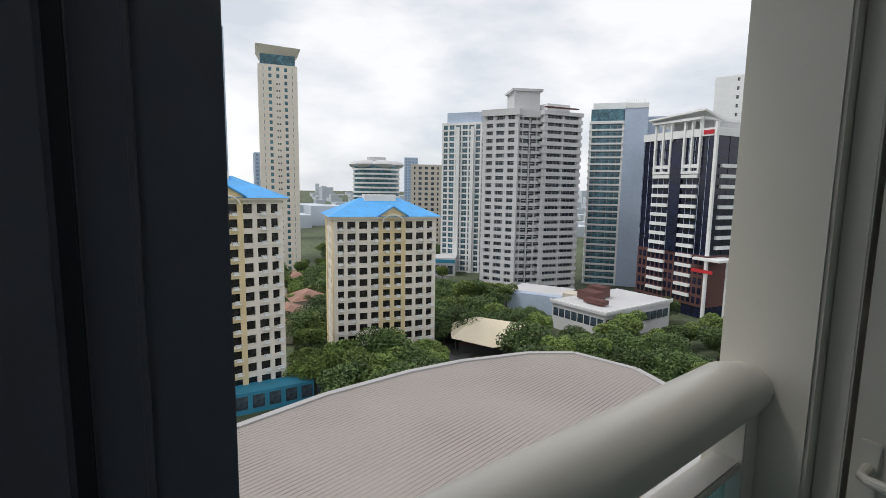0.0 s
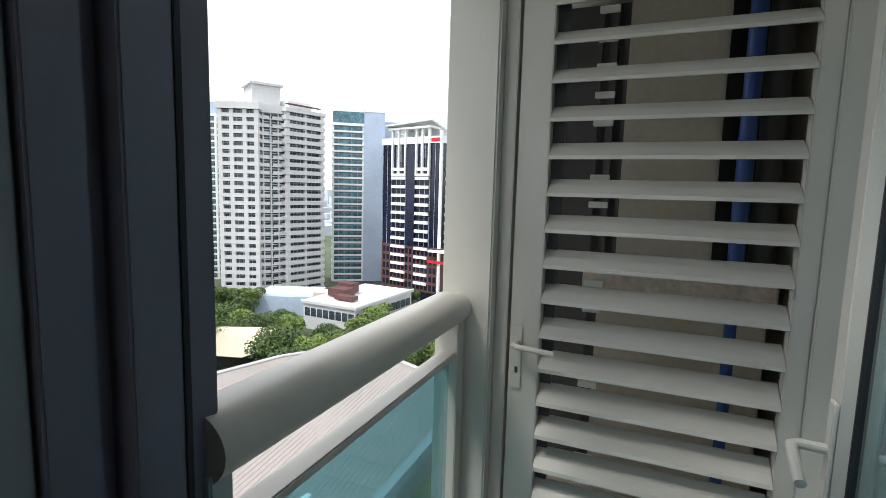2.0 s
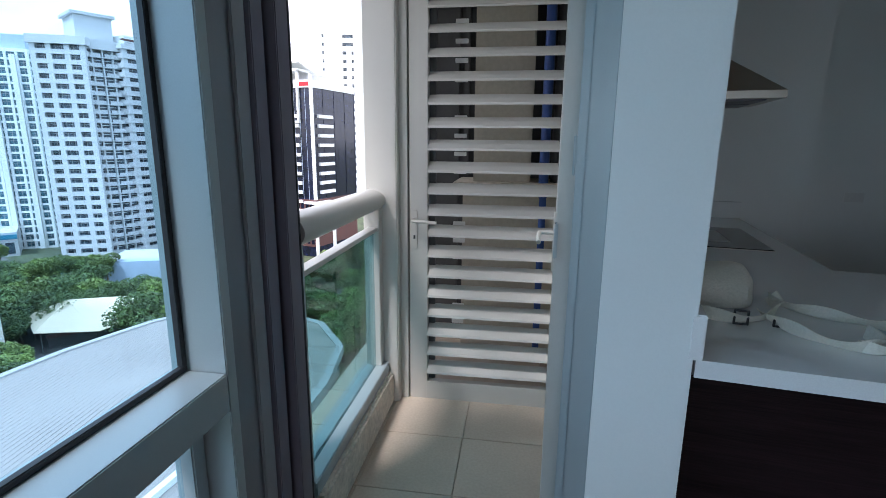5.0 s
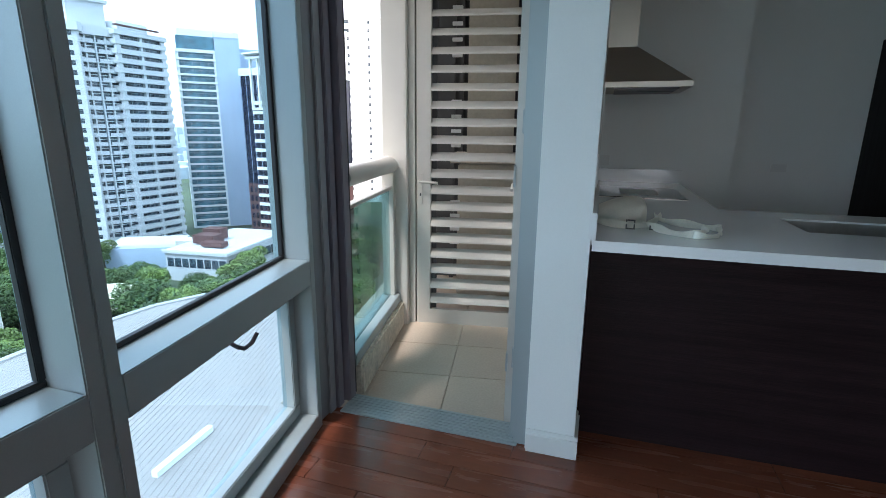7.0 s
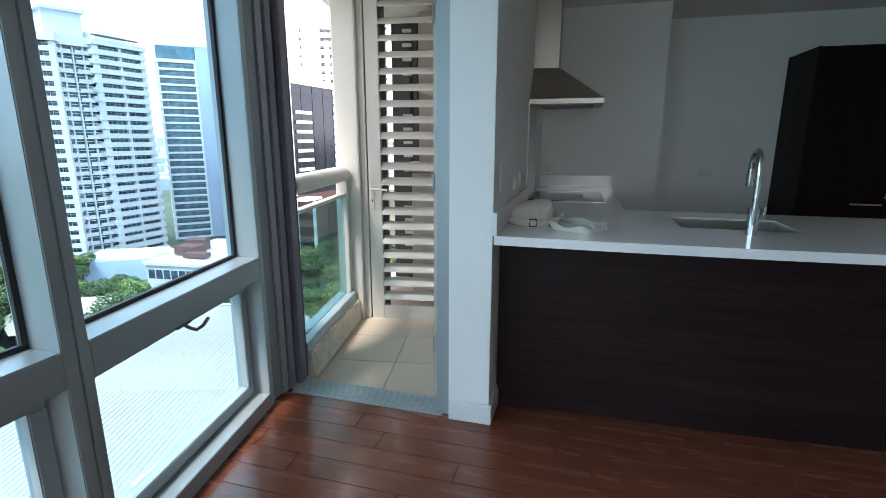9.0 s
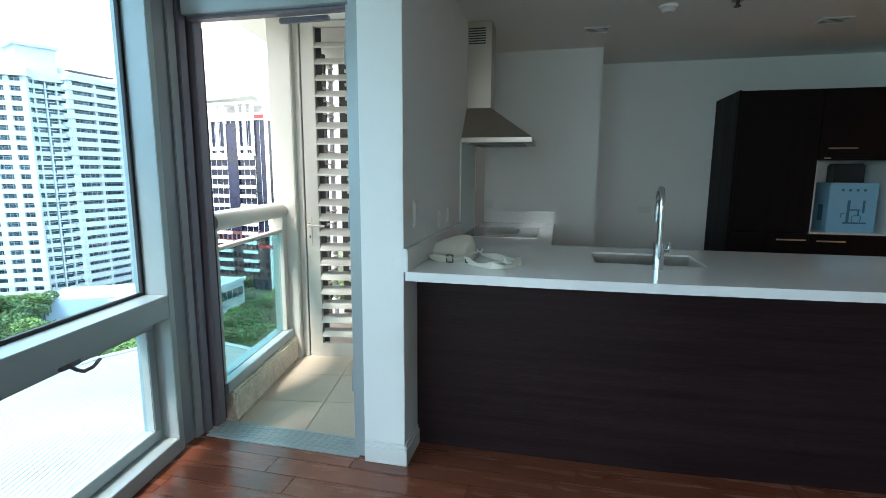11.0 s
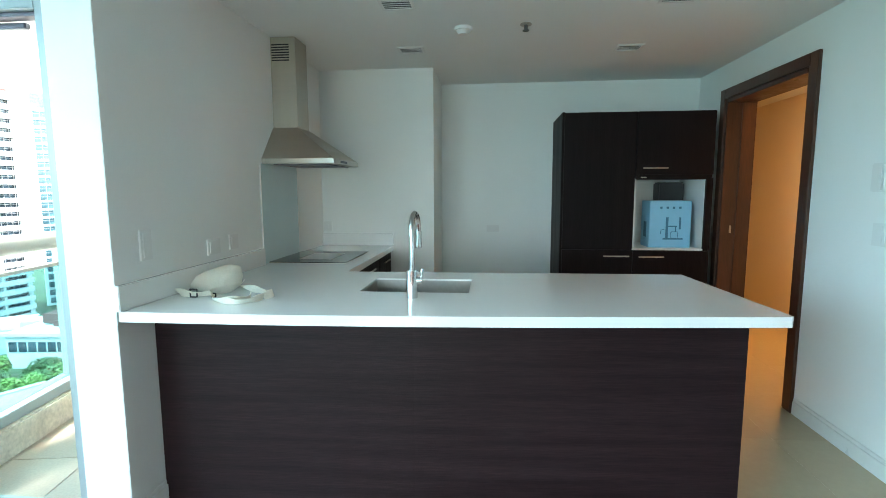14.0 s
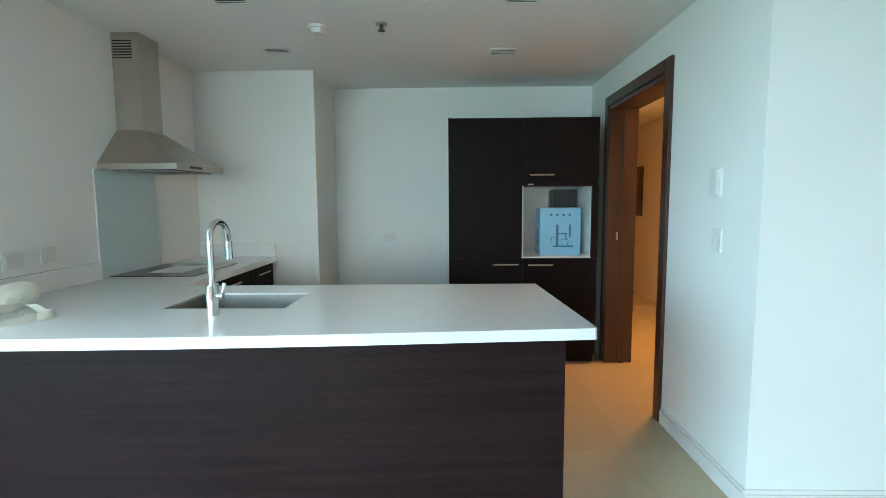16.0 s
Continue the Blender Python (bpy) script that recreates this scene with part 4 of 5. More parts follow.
def strip(name, pts, w, z, mat_, label):
    bm = B()
    vs = []
    P = [Vector((*p, z)) for p in pts]
    for i, p in enumerate(P):
        d = (P[min(i + 1, len(P) - 1)] - P[max(i - 1, 0)]).normalized()
        s = Vector((-d.y, d.x, 0)) * w / 2
        vs.append([bm.verts.new(p - s), bm.verts.new(p + s), bm.verts.new(p + s - Vector((0, 0, 0.1))), bm.verts.new(p - s - Vector((0, 0, 0.1)))])
    for a, b in zip(vs, vs[1:]):
        for k in range(4):
            bm.faces.new((a[k], a[(k + 1) % 4], b[(k + 1) % 4], b[k]))
    bm.faces.new(vs[0]); bm.faces.new(vs[-1][::-1])
    return solid(name, bm, mat_, label)


strip("road", [(-60, -60), (-82, 0), (-96, 45), (-112, 66), (-150, 92), (-230, 118)], 12, GZ + 0.12, ASPH, "grey asphalt road between the towers")
strip("road", [(-96, 45), (-84, 70), (-70, 120), (-62, 200)], 10, GZ + 0.16, ASPH, "grey asphalt side road under trees")


def site(FL, FR):
    d = Vector((FR[0] - FL[0], FR[1] - FL[1], 0))
    return d.length, Matrix.Translation((FL[0], FL[1], 0)) @ Matrix.Rotation(math.atan2(d.y, d.x), 4, "Z")


def tower(name, label, FL, FR, depth, z0, z1, floors, cols, wall, win, sp=0.40, pier=0.35, out=0.35, side_cols=4, slab_out=0.0, parapet=1.2, mull=0):
    """A block of storeys: window bands set back between spandrels and piers."""
    w, M = site(FL, FR)
    e = empty(name, (FL[0], FL[1], z0), label, "building")
    H = (z1 - z0) / floors
    def piece(nm, me, m):
        o = new(nm, me)
        o.parent = e
        o.matrix_parent_inverse = Matrix.Translation(e.location).inverted()
        o.matrix_basis = m

    bm = B(); box(bm, (-slab_out, -slab_out, 0), (w + slab_out, depth, H * sp)); slab = mesh_of("spandrel", bm, wall)
    for k in range(floors):
        piece("spandrel", slab, Matrix.Translation((0, 0, z0 + k * H)) @ M)
    bm = B(); box(bm, (-slab_out, -slab_out, z1), (w + slab_out, depth, z1 + parapet), 0, M); part("parapet", bm, wall, e)
    cw, dw = w / cols, depth / side_cols
    pw, sw = max(cw * pier, 0.12), max(dw * pier, 0.4)
    bm = B(); box(bm, (-pw / 2, 0.03, z0), (pw / 2, out + 0.3, z1)); fm = mesh_of("pier", bm, wall)
    for k in range(cols + 1):
        piece("pier", fm, M @ Matrix.Translation((min(max(k * cw, pw / 2 + 0.01), w - pw / 2 - 0.01), 0, 0)))
    bm = B(); box(bm, (0, -sw / 2, z0), (out + 0.28, sw / 2, z1)); sm = mesh_of("pier", bm, wall)
    for k in range(side_cols + 1):
        y = min(max(k * dw, sw / 2 + 0.05), depth - sw / 2 - 0.02)
        piece("pier", sm, M @ Matrix.Translation((0.02, y, 0)))
        piece("pier", sm, M @ Matrix.Translation((w - out - 0.30, y, 0)))
    bm = B()
    box(bm, (out, out, H * sp), (w - out, depth - out, H), 0)
    me = mesh_of("window_band", bm, win)
    if mull:
        step = cw / mull
        bm = B(); box(bm, (-0.06, out - 0.10, z0), (0.06, out + 0.05, z1)); mm = mesh_of("mullion", bm, FLASH)
        for k in range(1, cols * mull):
            if k % mull:
                piece("mullion", mm, M @ Matrix.Translation((k * step, 0, 0)))
        bm = B(); box(bm, (out + 0.02, out - 0.06, H * sp + (H - H * sp) * 0.62), (w - out - 0.02, out + 0.05, H * sp + (H - H * sp) * 0.62 + 0.10)); tm = mesh_of("transom", bm, FLASH)
        for k in range(floors):
            piece("transom", tm, Matrix.Translation((0, 0, z0 + k * H)) @ M)
    for k in range(floors):
        o = new("window_band", me)
        o.parent = e
        o.matrix_parent_inverse = Matrix.Translation(e.location).inverted()
        o.matrix_basis = Matrix.Translation((0, 0, z0 + k * H)) @ M
    return e, w, M


def add(e, M, name, a, b, mat_, label=""):
    bm = B(); box(bm, a, b, 0, M); return part(name, bm, mat_, e, label)


def add_windows(e, M, xs, zs, ww, wh, y, mat_, name="window", depth=0.25):
    bm = B(); box(bm, (-ww / 2, -depth, 0), (ww / 2, 0.02, wh)); me = mesh_of(name, bm, mat_)
    for x in xs:
        for z in zs:
            o = new(name, me)
            o.parent = e
            o.matrix_parent_inverse = Matrix.Translation(e.location).inverted()
            o.matrix_basis = M @ Matrix.Translation((x, y, z))


# apartment blocks with blue tiled roofs
def apartment(FL, FR, depth, z1, floors, label):
    w, M = site(FL, FR)
    e = empty("apartment_building", (FL[0], FL[1], GZ), label, "building", "cream apartment blocks")
    H = (z1 - GZ) / floors
    cols = max(5, round(w / 2.75))
    cw = w / cols
    for k in range(floors + 1):
        z = GZ + k * H
        add(e, M, "floor_band", (0, 0, z - 0.2), (w, depth, z + (H * 0.30 if k < floors else 0.5)), CREAM)
    for k in range(cols + 1):
        x = k * cw
        add(e, M, "pier", (max(0.01, x - 0.42), 0.02, GZ), (min(w - 0.01, x + 0.42), 1.2, z1), CREAM)
    for k in range(6):
        y = 0.3 + k * (depth - 0.6) / 5
        for x0, x1 in ((0.02, 0.9), (w - 0.9, w - 0.02)):
            add(e, M, "pier", (x0, max(0.03, y - 1.1), GZ), (x1, min(depth - 0.03, y + 1.1), z1), CREAM)
    add(e, M, "core", (0.55, 0.55, GZ), (w - 0.55, depth - 0.55, z1), WINK)
    mid = cols // 2
    bm = B(); box(bm, (mid * cw - 0.5, -0.10, -0.2), ((mid + 1) * cw + cw + 0.5, 0.05, H * 0.30)); och = mesh_of("ochre_band", bm, YELLOW)
    for k in range(floors):
        o = new("ochre_band", och); o.parent = e; o.matrix_parent_inverse = Matrix.Translation(e.location).inverted(); o.matrix_basis = M @ Matrix.Translation((0, 0, GZ + k * H))
    for k in (mid, mid + 1, mid + 2):
        add(e, M, "ochre_pier", (k * cw - 0.54, -0.12, GZ), (k * cw + 0.54, 0.1, z1 + 0.3), YELLOW, "ochre painted pier")
    add(e, M, "ochre_pier", (-0.1, 0.4, GZ), (0.015, 3.0, z1), YELLOW, "ochre painted pier")
    add(e, M, "ochre_pier", (-0.1, depth - 4.0, GZ), (0.015, depth - 1.0, z1), YELLOW, "ochre painted pier")
    # window frames and air conditioner ledges
    bm = B(); box(bm, (-0.42, -0.35, 0), (0.42, 0.0, 0.5)); box(bm, (-0.75, -0.45, -0.08), (0.75, 0, 0.0)); box(bm, (-0.75, -0.45, 0.0), (-0.70, -0.4, 0.62)); box(bm, (0.70, -0.45, 0.0), (0.75, -0.4, 0.62)); box(bm, (-0.75, -0.45, 0.62), (0.75, -0.4, 0.68)); ac = mesh_of("air_conditioner", bm, WHITEC)
    bm = B(); box(bm, (-0.025, 0, 0), (0.025, 0.05, H * 0.62)); wf = mesh_of("window_frame", bm, WINB)
    for k in range(cols):
        x = (k + 0.5) * cw
        for f in range(floors):
            z = GZ + f * H + H * 0.30
            o = new("window_frame", wf); o.parent = e; o.matrix_parent_inverse = Matrix.Translation(e.location).inverted(); o.matrix_basis = M @ Matrix.Translation((x, 0.4, z))
            if k not in (2, cols - 3):
                o = new("air_conditioner", ac); o.parent = e; o.matrix_parent_inverse = Matrix.Translation(e.location).inverted(); o.matrix_basis = M @ Matrix.Translation((x + 0.25, 0.02, z - 0.3))
    # eaves, hipped roof and gable dormer
    add(e, M, "cornice", (-0.9, -0.9, z1 + 0.5), (w + 0.9, depth + 0.9, z1 + 1.0), CREAM)
    bm = B()
    a = [bm.verts.new(M @ Vector(v)) for v in ((-1.2, -1.2, z1 + 1.0), (w + 1.2, -1.2, z1 + 1.0), (w + 1.2, depth + 1.2, z1 + 1.0), (-1.2, depth + 1.2, z1 + 1.0))]
    r = [bm.verts.new(M @ Vector(v)) for v in ((w * 0.30, depth * 0.5, z1 + 5.2), (w * 0.70, depth * 0.5, z1 + 5.2))]
    bm.faces.new((a[0], a[1], r[1], r[0])); bm.faces.new((a[1], a[2], r[1])); bm.faces.new((a[2], a[3], r[0], r[1])); bm.faces.new((a[3], a[0], r[0])); bm.faces.new(a[::-1])
    part("roof", bm, BLUEROOF, e, "bright blue tiled hipped roof")
    xm = (mid + 1) * cw
    bm = B()
    g = [bm.verts.new(M @ Vector(v)) for v in ((xm - 3.2, -1.0, z1 + 0.6), (xm + 3.2, -1.0, z1 + 0.6), (xm + 3.2, -1.0, z1 + 1.4), (xm, -1.0, z1 + 3.2), (xm - 3.2, -1.0, z1 + 1.4), (xm - 3.2, 3.5, z1 + 0.6), (xm + 3.2, 3.5, z1 + 0.6), (xm + 3.2, 3.5, z1 + 1.4), (xm, 5.5, z1 + 3.2), (xm - 3.2, 3.5, z1 + 1.4))]
    bm.faces.new(g[:5])
    for i, j in ((0, 1), (1, 2), (2, 3), (3, 4), (4, 0)):
        bm.faces.new((g[i], g[j], g[j + 5], g[i + 5]))
    part("gable", bm, YELLOW, e, "ochre gable over the middle bays")
    bm = B()
    for s in (-1, 1):
        q = [bm.verts.new(M @ Vector(v)) for v in ((xm, -1.5, z1 + 3.55), (xm + s * 3.7, -1.5, z1 + 1.3), (xm + s * 3.7, 4.2, z1 + 1.3), (xm, 6.2, z1 + 3.55))]
        q2 = [bm.verts.new(v.co + Vector((0, 0, -0.3))) for v in q]
        bm.faces.new(q); bm.faces.new(q2[::-1])
        for i in range(4):
            bm.faces.new((q[i], q[(i + 1) % 4], q2[(i + 1) % 4], q2[i]))
    part("gable_roof", bm, BLUEROOF, e)
    arch = [(xm - 2.5 * math.cos(math.pi * q / 10), z1 - 0.3 + 1.7 * math.sin(math.pi * q / 10)) for q in range(11)]
    bm = B(); tube(bm, [M @ Vector((x, -1.0, z)) for x, z in arch], 0.2, 6); part("arch_moulding", bm, CREAM, e)
    add(e, M, "roof_tank", (w * 0.34, depth * 0.4, z1 + 4.4), (w * 0.66, depth * 0.62, z1 + 6.0), CREAM)


apartment((-111.3, 32.6), (-107.2, 57.1), 17, -6.5, 13, "cream apartment block with a blue tiled roof")
apartment((-98.6, -4.5), (-101.8, 19.6), 17, -2.0, 14, "cream apartment block with blue roof beside the road")
e = empty("shop_row", (-95, 14, GZ), "low blue painted shop row by the road", "building")
w, M = site((-96.0, 2), (-97.0, 24))
add(e, M, "wall", (0, 0, GZ), (w, 5, GZ + 4.2), BLUEP)
add_windows(e, M, [2 + 3.1 * k for k in range(8)], [GZ + 1.0], 2.2, 2.6, 0.0, WINB, depth=0.06)

# twin-winged grey residential tower
e, w, M = tower("residential_tower", "grey residential tower with balconied wings", (-176, 115.5), (-163, 123.8), 22, GZ, 31, 24, 3, GREYC, WINB, 0.48, 0.30, 1.1, mull=3)
add(e, M, "parapet", (-0.6, -0.6, 31), (w + 0.6, 18, 33.6), GREYC)
w2, M2 = site((-165.5, 124.5), (-161.0, 135.5))
for k in range(24):
    z = GZ + k * 73 / 24
    bm = B()
    box(bm, (0, 0, z), (w2, 3, z + 0.35), 0, M2)
    box(bm, (0.5, 0.0, z + 0.35), (w2 * 0.45, 0.12, z + 1.35), 0, M2); box(bm, (w2 * 0.55, 0.0, z + 0.35), (w2 - 0.5, 0.12, z + 1.35), 0, M2)
    part("balcony", bm, GREYC, e)
for k in range(5):
    add(e, M2, "pier", (k * w2 / 4 - 0.25, 0.3, GZ), (k * w2 / 4 + 0.25, 3, 31), GREYC)
for k in range(24):
    add(e, M2, "recess_mullion", (0.4, 1.5, GZ + k * 73 / 24 + 2.2), (w2 - 0.4, 1.62, GZ + k * 73 / 24 + 2.4), WHITEC)
add(e, M2, "recess_glazing", (0, 1.6, GZ), (w2, 6, 30), WINB)
add(e, M2, "recess_roof", (-1, -0.4, 30.5), (w2 + 1, 8, 33.5), GREYC)
add(e, M2, "penthouse", (0, 4, 33.5), (w2 - 1, 16, 41.5), GREYC); add(e, M2, "penthouse_roof", (-1, 3, 41.5), (w2, 17, 42.4), GREYC)
e, w, M = tower("residential_tower", "grey residential tower wing with strip windows", (-159, 134), (-157, 152), 22, GZ, 31.5, 24, 2, GREYC, WINB, 0.54, 0.10, 1.2, slab_out=0.35, mull=5)
add(e, M, "parapet", (-0.6, -0.6, 31.5), (w + 0.6, 20, 33), GREYC); add(e, M, "roof_room", (3, 3, 33), (w - 4, 14, 36.5), WHITEC); add(e, M, "trellis", (1, 0.6, 34.6), (w - 1, 2.2, 35.0), REDB)
# blue-grey office tower
e, w, M = tower("office_tower", "blue-grey office tower with strip windows", (-167.5, 167.5), (-157, 177.7), 26, GZ, 31, 24, 1, WHITEC, WINT, 0.26, 0.06, 0.6, slab_out=0.3, mull=5)
add(e, M, "glass_crown", (0.3, 0.3, 32.2), (w - 0.3, 20, 37.4), WINT)
add(e, M, "side_wall", (w - 0.1, -0.6, GZ), (w + 9.5, 24, 37.5), BLUEC, "blank blue-grey side wall")
add(e, M, "side_wall", (w + 9.4, 6, GZ), (w + 22, 26, 34.5), BLUEC)
add(e, M, "parapet", (w - 0.2, -0.8, 37.5), (w + 9.6, 24, 39.6), WHITEC)
add(e, M, "roof_room", (1, 3, 37.4), (w + 4, 20, 40.5), WHITEC)
for k in range(9):
    add(e, M, "aerial", (w + 0.6 + k * 0.9, 0, 39.6), (w + 0.75 + k * 0.9, 0.2, 41.4), WHITEC)
# white and teal residential tower
e, w, M = tower("residential_tower", "white residential tower with teal glazing", (-227, 124), (-210, 137.2), 22, GZ, 33, 26, 6, WHITEC, WINT, 0.27, 0.24, 0.6, mull=2)
add(e, M, "glass_crown", (2, 2, 33), (w - 1, 16, 39.5), BLUEC); add(e, M, "bay", (w * 0.38, -1.0, GZ), (w * 0.46, 0.2, 32), WHITEC); add(e, M, "bay", (w * 0.74, -1.0, GZ), (w * 0.82, 0.2, 32), WHITEC)
e = empty("mall_podium", (-225, 100, GZ), "low podium with blue sign bands", "building")
w, M = site((-226, 96), (-208, 122)); add(e, M, "wall", (0, 0, GZ), (w, 14, GZ + 9), GREYC); add(e, M, "sign_band", (0, -0.4, GZ + 6.5), (w, 0, GZ + 8.2), BLUEP); add_windows(e, M, [2 + 3.4 * k for k in range(9)], [GZ + 1], 2.6, 4.2, 0.0, WINB, depth=0.1)
# dark office tower with white bands
e, w, M = tower("office_tower", "dark glass office tower with white bands", (-131.3, 160), (-101.2, 157.6), 28, GZ + 22, 20, 11, 1, WIND, WIND, 0.12, 0.02, 0.15)
for k in range(9):
    z = GZ + 24 + k * 3.45
    add(e, M, "white_band", (5.5, -0.7, z), (13, 0.1, z + 1.2), WHITEC); add(e, M, "white_band", (18, -0.7, z), (24.5, 0.1, z + 1.2), WHITEC)
    add(e, M, "white_band", (w - 0.1, 3, z), (w + 0.7, 12, z + 1.2), WHITEC)
add(e, M, "centre_bay", (13.2, -0.5, GZ + 22), (17.8, 0, 19), WIND)
for x in (5.5, 8.9, 12.4, 18.0, 21.0, 24.3):
    add(e, M, "fin", (x, -0.9, 8.5), (x + 0.7, 0.2, 25.6), WHITEC)
add(e, M, "fin_base", (5.5, -0.9, 7.6), (13.1, 0.2, 8.5), WHITEC); add(e, M, "fin_base", (18.0, -0.9, 7.6), (25.0, 0.2, 8.5), WHITEC)
for k in range(13):
    add(e, M, "glass_joint", (0.2 + k * (w - 0.6) / 12, -0.03, GZ + 22), (0.32 + k * (w - 0.6) / 12, 0.05, 20), BLUEC)
add(e, M, "parapet", (-0.2, -0.4, 20), (w + 0.2, 28, 22.6), WHITEC)
add(e, M, "roof_frame", (4.5, -1.6, 25.6), (w - 4, 0.6, 26.4), WHITEC); add(e, M, "roof_frame", (w - 5, -1.6, 25.6), (w - 4, 18, 26.4), WHITEC); add(e, M, "roof_room", (8, 6, 22), (w - 6, 22, 26), GREYC)
add(e, M, "corner_fin", (w - 0.4, -0.6, GZ + 22), (w + 0.5, 0.4, 24.5), WHITEC)
bm = B()
vs = [bm.verts.new(M @ Vector(v)) for v in ((3.6, -2.4, 27.6), (w - 3, -2.4, 28.8), (w - 3, 9, 25.8), (3.6, 9, 25.2))]
low = [bm.verts.new(v.co - Vector((0, 0, 0.6))) for v in vs]
bm.faces.new(vs); bm.faces.new(low[::-1])
for i in range(4):
    bm.faces.new((vs[i], vs[(i + 1) % 4], low[(i + 1) % 4], low[i]))
part("sloping_canopy", bm, WHITEC, e)
add(e, M, "sign", (w - 4.6, -0.5, 20.5), (w - 0.6, -0.35, 21.9), REDS, "red rooftop sign")
add(e, M, "lower_block", (0.02, 0.02, GZ + 4), (w - 0.02, 27.9, GZ + 22), REDB)
add_windows(e, M, [1.5 + 2.05 * k for k in range(15)], [GZ + 5 + 3.4 * k for k in range(5)], 1.25, 2.2, 0.0, WIND, depth=0.1)
for k in range(5):
    z = GZ + 6.8 + k * 3.45
    add(e, M, "white_band", (5.5, -0.7, z), (13, 0.01, z + 1.1), WHITEC); add(e, M, "white_band", (18, -0.7, z), (24.5, 0.01, z + 1.1), WHITEC)
add(e, M, "canopy", (w - 4, -2, GZ + 20.5), (w + 6, 8, GZ + 21.3), WHITEC); add(e, M, "canopy_sign", (w - 4, -2.3, GZ + 16.4), (w + 4, -2.0, GZ + 17.5), REDS, "red sign under the canopy"); add(e, M, "entrance_column", (w + 0.4, -1.6, GZ), (w + 1.3, -0.7, GZ + 20.5), WHITEC); add(e, M, "entrance_column", (w + 4.2, 4, GZ), (w + 5.1, 4.9, GZ + 20.5), WHITEC)
add(e, M, "ground_floor", (0, 0.5, GZ), (w, 27, GZ + 4), WIND)
# tall white blocks behind
e, w, M = tower("concrete_tower", "tall pale concrete block with small windows", (-166, 254), (-120, 272), 30, GZ, 60, 23, 3, WHITEC, WINB, 0.60, 0.62, 0.5, mull=3)
add(e, M, "stair_slot", (w * 0.48, -0.2, GZ), (w * 0.54, 0.1, 54), GREYC)
# slender cream tower with a flared top
e, w, M = tower("cream_tower", "slender cream tower with a flared roof", (-252.5, 38.8), (-250, 56.5), 20, GZ, 57, 32, 5, CREAM, WINT, 0.42, 0.62, 0.4)
add(e, M, "blank_panel", (w * 0.36, -0.5, GZ), (w * 0.64, 0.2, 52), CREAM); add_windows(e, M, [w * 0.47, w * 0.53], [GZ + 4 + 3.1 * k for k in range(29)], 0.6, 0.8, -0.5, WINK, depth=0.05)
add(e, M, "top_storey", (1, 1, 57), (w - 1, 18, 63), WINT)
bm = B()
a = [bm.verts.new(M @ Vector(v)) for v in ((1, 1, 63), (w - 1, 1, 63), (w - 1, 18, 63), (1, 18, 63))]
b = [bm.verts.new(M @ Vector(v)) for v in ((-0.9, -0.9, 67.0), (w + 1.6, -0.9, 66.2), (w + 1.6, 20, 66.6), (-0.9, 20, 67.0))]
for i in range(4):
    bm.faces.new((a[i], a[(i + 1) % 4], b[(i + 1) % 4], b[i]))
bm.faces.new(b); bm.faces.new(a[::-1])
part("flared_roof", bm, PALEC, e)
tower("glass_tower", "tall pale blue glass tower", (-300, 8), (-299, 29), 20, GZ, 84, 36, 5, BLUEC, WINP, 0.3, 0.25, 0.3)
# round tower with petal roof
e = empty("round_tower", (-348, 135, GZ), "round pale tower with curved petal roof slabs", "building")
for f in range(18):
    z = GZ + f * 3.25
    bm = B(); cyl(bm, (-348, 135, z), (-348, 135, z + 1.3), 17.5, 20); part("spandrel", bm, WHITEC, e)
bm = B(); cyl(bm, (-348, 135, GZ), (-348, 135, 16.5), 16.8, 20); part("glazing", bm, WINT, e)
for k in range(6):
    a = k * math.pi / 3
    bm = B(); bmesh.ops.create_uvsphere(bm, u_segments=14, v_segments=6, radius=1, matrix=Matrix.Translation((-348 + 12 * math.cos(a), 135 + 12 * math.sin(a), 17.5)) @ Matrix.Diagonal((8.5, 8.5, 3.2, 1)))
    part("petal", bm, GREYC, e, "", True)
bm = B(); cyl(bm, (-348, 135, 16.5), (-348, 135, 23), 7, 14); part("lift_room", bm, GREYC, e)
tower("beige_tower", "beige apartment block with small windows", (-273, 128), (-264, 144.5), 20, GZ, 14, 18, 5, PALEC, WINB, 0.45, 0.5, 0.4)
tower("beige_tower", "low beige apartment block among trees", (-330, 158), (-322, 168), 18, GZ, -4, 12, 4, PALEC, WINB, 0.45, 0.5, 0.4)
tower("glass_tower", "distant grey glass tower", (-420, 60), (-419, 74), 16, GZ, 26, 22, 4, BLUEC, WINP, 0.35, 0.3, 0.3)
tower("glass_tower", "distant grey glass tower", (-520, 236), (-514, 250), 16, GZ, 34, 24, 4, BLUEC, WINP, 0.35, 0.3, 0.3)
# low white building with red roof boxes
e = empty("low_building", (-107, 106, GZ), "low white building with a flat roof and red plant boxes", "building")
w, M = site((-117, 104.5), (-97.3, 106.5))
add(e, M, "wall", (0, 0, GZ), (w, 33, GZ + 8.2), GREYC); add(e, M, "roof_slab", (-0.6, -0.6, GZ + 8.2), (w + 0.6, 33.6, GZ + 8.9), GREYC); add(e, M, "parapet", (-0.6, -0.6, GZ + 8.9), (w + 0.6, -0.3, GZ + 9.3), WHITEC); add(e, M, "parapet", (w + 0.3, -0.3, GZ + 8.9), (w + 0.6, 33.6, GZ + 9.3), WHITEC)
add_windows(e, M, [1.6 + 2.4 * k for k in range(8)], [GZ + 4.2], 2.0, 2.6, 0.0, WINB, depth=0.08)
